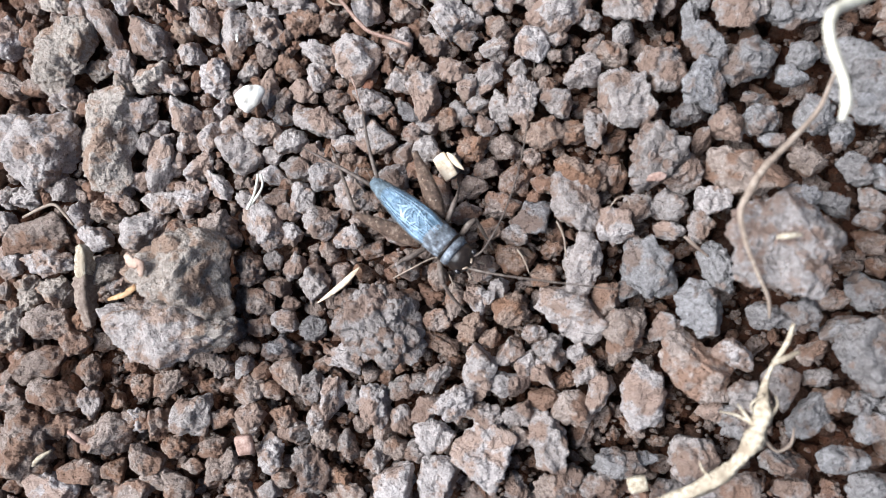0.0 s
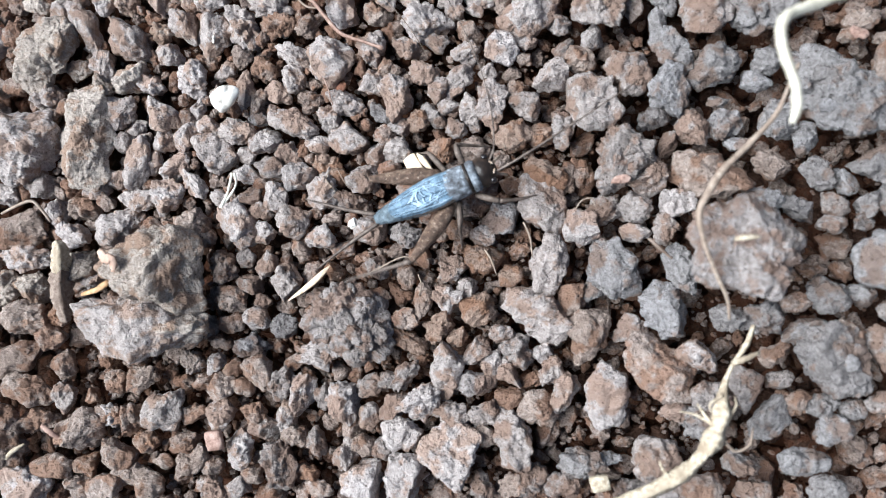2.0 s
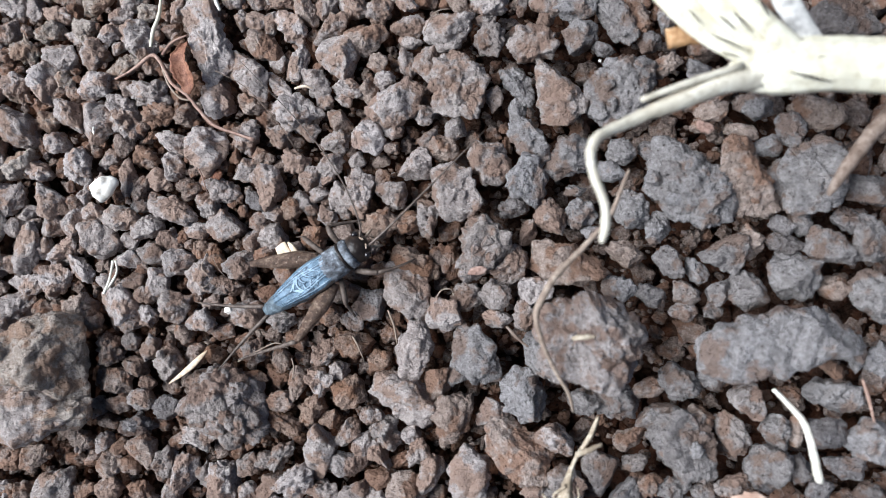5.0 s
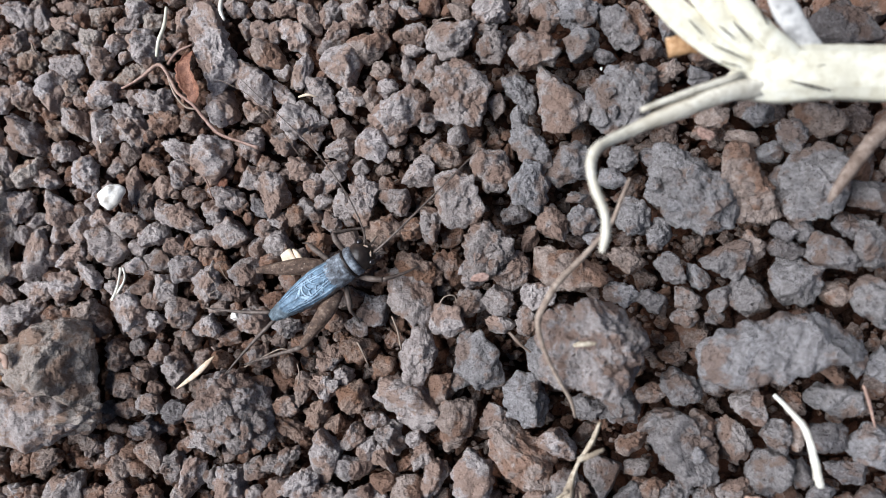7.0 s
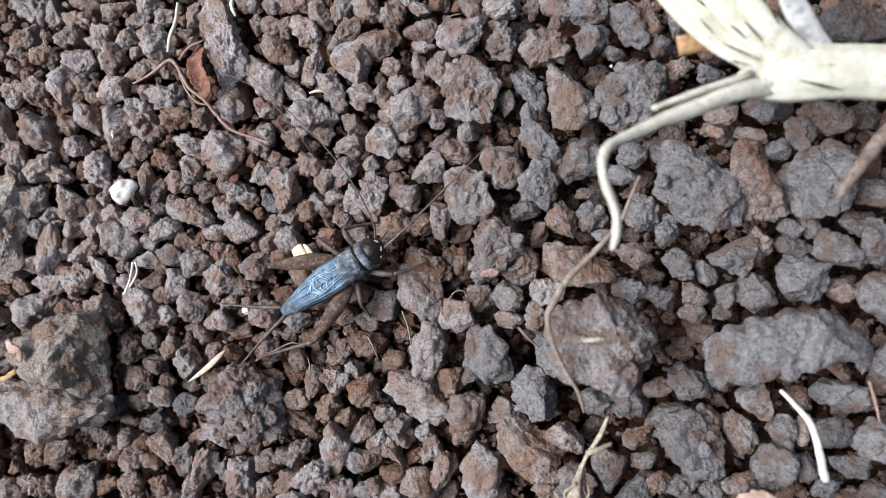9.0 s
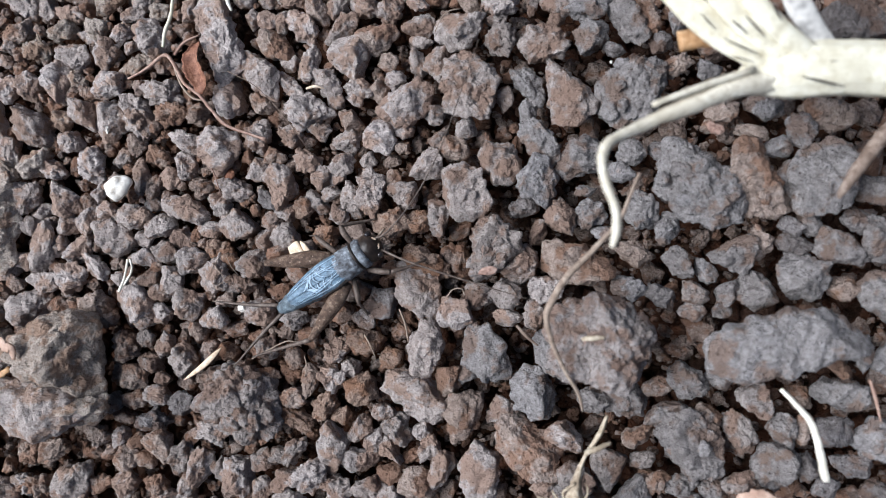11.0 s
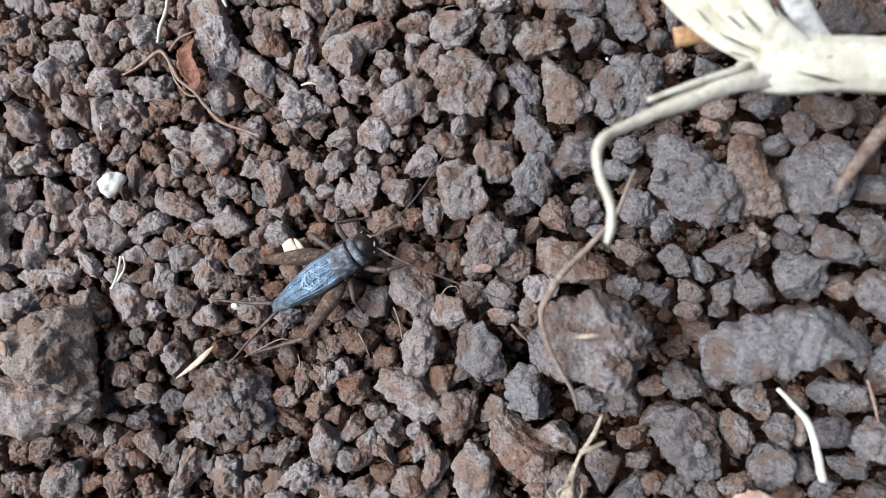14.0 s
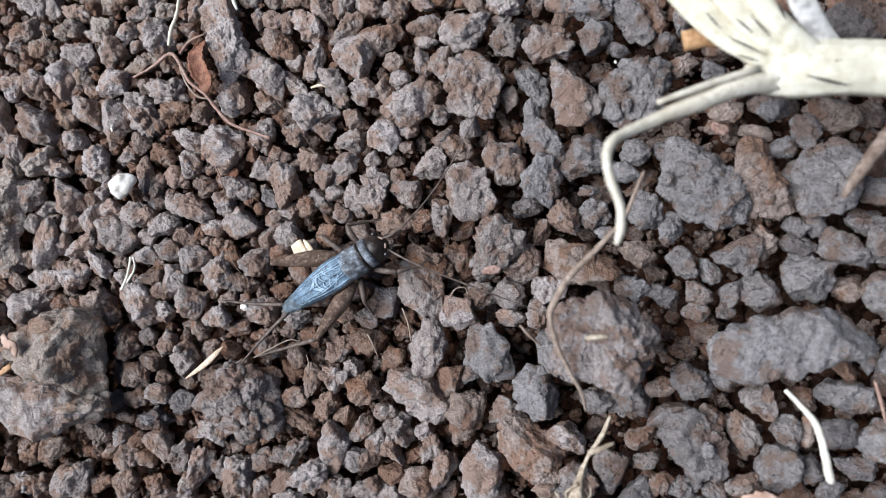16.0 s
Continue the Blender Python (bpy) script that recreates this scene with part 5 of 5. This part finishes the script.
# ---- cricket ----
def loft(sections, sides=20, ridge=None):
    """A body through (x, half width, half height, z) sections along x, in millimetres."""
    bm = bmesh.new()
    rings = []
    for x, ry, rz, z in sections:
        ring = []
        for k in range(sides):
            a = 2 * math.pi * k / sides
            cy, cz = math.cos(a), math.sin(a)
            ring.append(bm.verts.new(Vector((x, cy * ry, z + cz * rz)) * MM))
        rings.append(ring)
    for r0, r1 in zip(rings, rings[1:]):
        for k in range(sides):
            bm.faces.new((r0[k], r0[(k + 1) % sides], r1[(k + 1) % sides], r1[k]))
    bm.faces.new(rings[0])
    bm.faces.new(list(reversed(rings[-1])))
    bmesh.ops.recalc_face_normals(bm, faces=bm.faces)
    return bm


def wing(side):
    """A hard fore wing wrapped over the back, with raised curving veins."""
    bm = bmesh.new()
    nx, ny = 130, 44
    top, low, marks = [], [], []
    for i in range(nx):
        u = i / (nx - 1)
        half = 1.55 * (0.90 + 0.10 * min(1, u / 0.2)) * (1 - 0.42 * max(0, (u - 0.30) / 0.70) ** 1.6)
        rowt, rowl = [], []
        for j in range(ny):
            w = j / (ny - 1)
            y = -0.22 * (1 - u) + (half + 0.22 * (1 - u)) * w
            x = 2.0 - 6.1 * u * (1 - 0.10 * w * w)
            z = 1.95 + (1.42 - 0.35 * u) * math.sqrt(max(0.0, 1 - min(1, abs(y) / (half + 0.12)) ** 2.4)) + 0.05 * side
            p, q = u * 5.3, w * 1.6
            vein = 0.0
            for k in range(7):
                s = p - 0.4 - 0.52 * k - 0.9 * math.sin(1.4 * q + 0.5 * k) - 0.25 * q
                vein = max(vein, math.exp(-(s / 0.085) ** 2) * (0.2 + 0.6 * (w < 0.6)))
            for s in (q - 0.45 - 0.10 * p, q - 0.85 + 0.12 * math.sin(1.6 * p), q - 1.25 + 0.02 * p):
                vein = max(vein, math.exp(-(s / 0.055) ** 2))
            rowt.append(bm.verts.new(Vector((x, side * y, z + 0.11 * vein)) * MM))
            # Slot 3 paints shade into the grooves beside the veins.
            marks.append(0 if w > 0.80 else 2 if vein > 0.5 else 3 if 0.04 < vein < 0.40 else 0)
            rowl.append(bm.verts.new(Vector((x, side * y, z - 0.12)) * MM))
        top.append(rowt)
        low.append(rowl)
    for i in range(nx - 1):
        for j in range(ny - 1):
            face = bm.faces.new((top[i][j], top[i + 1][j], top[i + 1][j + 1], top[i][j + 1]))
            face.material_index = marks[i * ny + j]
            bm.faces.new((low[i][j], low[i][j + 1], low[i + 1][j + 1], low[i + 1][j]))
    for i in range(nx - 1):
        for j in (0, ny - 1):
            bm.faces.new((top[i][j], low[i][j], low[i + 1][j], top[i + 1][j]))
    for j in range(ny - 1):
        for i in (0, nx - 1):
            bm.faces.new((top[i][j], top[i][j + 1], low[i][j + 1], low[i][j]))
    bmesh.ops.recalc_face_normals(bm, faces=bm.faces)
    return bm


def ball(rx, ry, rz, subdivisions=3):
    bm = bmesh.new()
    bmesh.ops.create_icosphere(bm, subdivisions=subdivisions, radius=1.0)
    for v in bm.verts:
        v.co = Vector((v.co.x * rx, v.co.y * ry, v.co.z * rz)) * MM
    return bm


def mm(x, y, z, rz=0, rx=0, ry=0):
    return pose(x * MM, y * MM, z * MM, rx, ry, rz)


def cricket():
    top = holder("cricket", "small grey-brown field cricket standing on soil, folded wings painted with blue sky sheen", "cricket")
    rings = []
    for i in range(49):
        u = i / 48
        x = -5.7 + 7.6 * u
        seg = abs(math.sin(math.pi * u * 9)) ** 0.5
        w = (0.48 + 0.98 * min(1, u / 0.55) ** 0.8) * (0.93 + 0.07 * seg)
        rings.append((x, w, w * 0.70, 1.95 + 0.05 * u))
    part("abdomen", loft(rings), ABDOMEN, top, "ringed dark grey abdomen")
    for side, word in ((1, "wing"), (-1, "wing")):
        bm = wing(side)
        for face in bm.faces:
            mid = face.calc_center_median() / MM
            if face.material_index == 0 and mid.z < 2.80 - 0.06 * (2.0 - mid.x):
                face.material_index = 1
        ob = part(word, bm, WING, top, "veined fore wing with painted blue sky sheen and a brown edge")
        ob.data.materials.append(EDGE)
        ob.data.materials.append(VEIN)
        ob.data.materials.append(FOLD_SHADE)
    saddle = []
    for i in range(15):
        u = i / 14
        edge = 1 - 0.10 * (2 * u - 1) ** 6
        saddle.append((1.40 + 2.10 * u, (1.52 - 0.10 * u) * edge, (1.44 - 0.08 * u) * edge, 2.1))
    part("pronotum", loft(saddle, 28), PRONOTUM, top, "mottled grey collar shield")
    part("neck_band", loft([(3.38, 1.30, 1.20, 2.1), (3.48, 1.44, 1.38, 2.1), (3.64, 1.44, 1.38, 2.1), (3.74, 1.30, 1.22, 2.1)], 28), HEAD, top, "black band behind the collar")
    part("collar", loft([(3.68, 1.25, 1.20, 2.1), (3.80, 1.46, 1.38, 2.1), (4.25, 1.46, 1.38, 2.08), (4.5, 1.30, 1.22, 2.05)], 28), PRONOTUM, top, "smooth grey ring behind the head")
    head = part("head", ball(1.25, 1.40, 1.30, 4), HEAD, top, "shiny black-brown head", mm(4.95, 0, 1.95))
    for side in (1, -1):
        part("eye", ball(0.38, 0.32, 0.45), EYE, head, "black eye", mm(0.62, 1.10 * side, 0.42))
        part("face_mark", ball(0.10, 0.26, 0.08), PALP, head, "pale stripe on the face", mm(0.98, 0.42 * side, 0.76, 35 * side))
        part("palp", strand((0.9, 0.45 * side, -0.5, 0.13), (1.6, 0.75 * side, -0.8, 0.12), (1.9, 0.9 * side, -1.3, 0.10), sides=6), PALP, head, "pale feeler by the mouth")
    legs = {}
    for side, word in ((1, "left"), (-1, "right")):
        if side > 0:
            knee, foot, toe = (-5.6, 3.0, 0.9), (-2.2, 1.5, -1.9), (-3.4, 1.6, -2.2)
        else:
            knee, foot, toe = (-5.7, -2.6, 1.3), (-11.2, -0.95, -1.0), (-12.6, -0.6, -1.3)
        hip = (1.3, 1.45 * side, 1.4)
        mid1 = tuple(h + (k - h) * 0.3 for h, k in zip((0, 0, 0), knee))
        mid2 = tuple(k * 0.65 for k in knee)
        leg = part("hind_leg", strand((0, 0, 0, 0.45), (*mid1, 0.82), (*mid2, 0.62), (*[k * 0.92 for k in knee], 0.34), (*knee, 0.30), sides=12, flat=0.9), LEG, top, "mottled brown thigh", mm(*hip))
        dots = bmesh.new()
        for k in range(9):
            f = 0.16 + 0.075 * k
            r = 0.80 if f < 0.45 else 0.80 - 0.75 * (f - 0.45)
            bmesh.ops.create_icosphere(dots, subdivisions=1, radius=0.075 * MM, matrix=Matrix.Translation(Vector((knee[0] * f, knee[1] * f + 0.30 * r * (1 if k % 2 else -1), knee[2] * f + r * 0.84)) * MM))
        part("pale_speckles", dots, PALP, leg, "pale speckles along the thigh")
        part("shin", strand((*knee, 0.24), (*[(a + b) / 2 for a, b in zip(knee, foot)], 0.17), (*foot, 0.15), sides=7), SHANK, leg)
        part("foot", strand((*foot, 0.13), (*[(a + b) / 2 for a, b in zip(foot, toe)], 0.11), (*toe, 0.07), sides=6), SHANK, leg)
        for k in range(5):
            f = 0.35 + 0.12 * k
            p = [a + (b - a) * f for a, b in zip(knee, foot)]
            part("spine", strand((*p, 0.05), (p[0] - 0.35, p[1] + 0.45 * side, p[2] + 0.1, 0.015), sides=4, steps=1), SHANK, leg)
        legs[word] = (leg, hip)
        if side > 0:
            chain = ((0, 0, 0, 0.24), (-0.5, 1.6, 0.4, 0.26), (-0.8, 2.4, 0.2, 0.18)), ((-0.8, 2.4, 0.2, 0.16), (-1.6, 3.2, -2.4, 0.11), (-2.2, 3.6, -2.8, 0.06))
            front = ((0, 0, 0, 0.25), (0.0, 1.1, 0.5, 0.30), (0.1, 1.9, 0.4, 0.22)), ((0.1, 1.9, 0.4, 0.2), (1.7, 1.3, -0.9, 0.14), (3.0, 0.8, -1.6, 0.07))
        else:
            chain = ((0, 0, 0, 0.24), (-0.4, -1.4, 0.4, 0.28), (-0.8, -2.2, 0.3, 0.2)), ((-0.8, -2.2, 0.3, 0.17), (-1.3, -3.2, -1.9, 0.12), (-1.6, -3.9, -2.4, 0.06))
            front = ((0, 0, 0, 0.26), (0.9, -0.8, 0.4, 0.30), (1.7, -1.4, 0.3, 0.22)), ((1.7, -1.4, 0.3, 0.2), (3.4, -1.9, -0.4, 0.15), (5.0, -2.1, -1.2, 0.07))
        a, b = chain
        leg = part("middle_leg", strand(*a, sides=8), SHANK, top, "slender brown middle leg", mm(1.9, 1.4 * side, 1.2))
        part("shin", strand(*b, sides=6), SHANK, leg)
        a, b = front
        leg = part("front_leg", strand(*a, sides=8), SHANK, top, "slender brown front leg", mm(3.6, 1.5 * side, 1.2))
        part("shin", strand(*b, sides=6), SHANK, leg)
    part("tail_feeler", strand((0, 0, 0, 0.20), (-2.6, 1.7, -0.1, 0.17), (-5.8, 4.2, -0.5, 0.06), sides=6), SHANK, top, "long tapering tail feeler", mm(-5.3, 0.35, 2.0))
    part("tail_feeler", strand((0, 0, 0, 0.20), (-3.2, -0.6, -0.1, 0.17), (-7.6, -1.6, -0.6, 0.06), sides=6), SHANK, top, "long tapering tail feeler", mm(-5.3, -0.35, 2.0))
    left = part("antenna", strand((0, 0, 0, 0.12), (0.9, 1.4, 0.5, 0.085), (1.4, 5.5, 0.6, 0.07), (0.9, 11.0, 0.6, 0.055), (-1.4, 20.5, 0.2, 0.03), sides=5), SHANK, top, "long thread-like antenna", mm(5.7, 0.5, 2.3))
    right = part("antenna", strand((0, 0, 0, 0.12), (3.0, 0.3, 0.6, 0.11), (8.0, 1.2, 0.7, 0.09), (15.0, 2.6, 0.4, 0.035), sides=5), SHANK, top, "long thread-like antenna", mm(5.7, -0.5, 2.3))
    return top, legs, left, right


animal, hind, antenna_left, antenna_right = cricket()


def motions():
    def at(x, y, turn, z=0.2):
        return pose(x * MM, y * MM, (z - 2.2) * MM, 0, 0, turn)

    walk(animal, [
        (0.0, at(-26.96, -4.71, -41)), (1.0, at(-26.96, -4.71, -41)), (1.5, at(-26.96, -4.66, -41)),
        (1.6, at(-26.86, -4.45, -30, 0.5)), (1.7, at(-25.46, -3.95, -10, 0.5)), (1.8, at(-25.45, -3.80, -7, 0.4)),
        (1.9, at(-23.47, -2.76, 15, 0.7)), (2.0, at(-22.84, -2.41, 23.5, 0.4)), (2.1, at(-22.93, -2.16, 25, 0.4)),
        (2.2, at(-21.59, -1.72, 30.5, 0.3)), (2.4, at(-21.86, -2.01, 31)), (3.5, at(-21.65, -1.86, 33)),
        (4.7, at(-21.34, -1.70, 33.5)), (7.0, at(-21.24, -1.65, 33)), (9.2, at(-21.24, -1.65, 33.5)), (16.0, at(-20.93, -1.76, 33.5)),
    ])

    def swing(ob, hip, rows):
        walk(ob, [(t, mm(*hip, turn)) for t, turn in rows])

    swing(antenna_left, (5.7, 0.5, 2.3), [(0.0, 20), (1.5, 20), (1.7, 30), (1.9, -5), (2.2, -12), (3.5, -8), (4.7, -4), (7.0, 0), (9.2, 0), (10.2, -36), (11.3, -70), (16.0, -72)])
    walk(antenna_right, [(t, mm(5.7, -0.5, 2.3, turn, 0, tip)) for t, turn, tip in (
        (0.0, 23, 0), (1.5, 23, 0), (1.7, 14, 0), (1.9, 0, 0), (2.2, -2, 0), (4.7, 0, 0), (9.2, 0, 0), (10.2, -32, 5), (11.3, -66, 10), (16.0, -66, 10))])
    leg, hip = hind["left"]
    swing(leg, hip, [(0.0, 0), (1.5, 0), (1.65, 14), (1.8, -4), (1.95, 10), (2.2, 0), (16.0, 0)])
    leg, hip = hind["right"]
    swing(leg, hip, [(0.0, -8), (1.5, -8), (1.65, 10), (1.8, -6), (2.0, 8), (2.1, 14), (2.3, 0), (16.0, 0)])


motions()
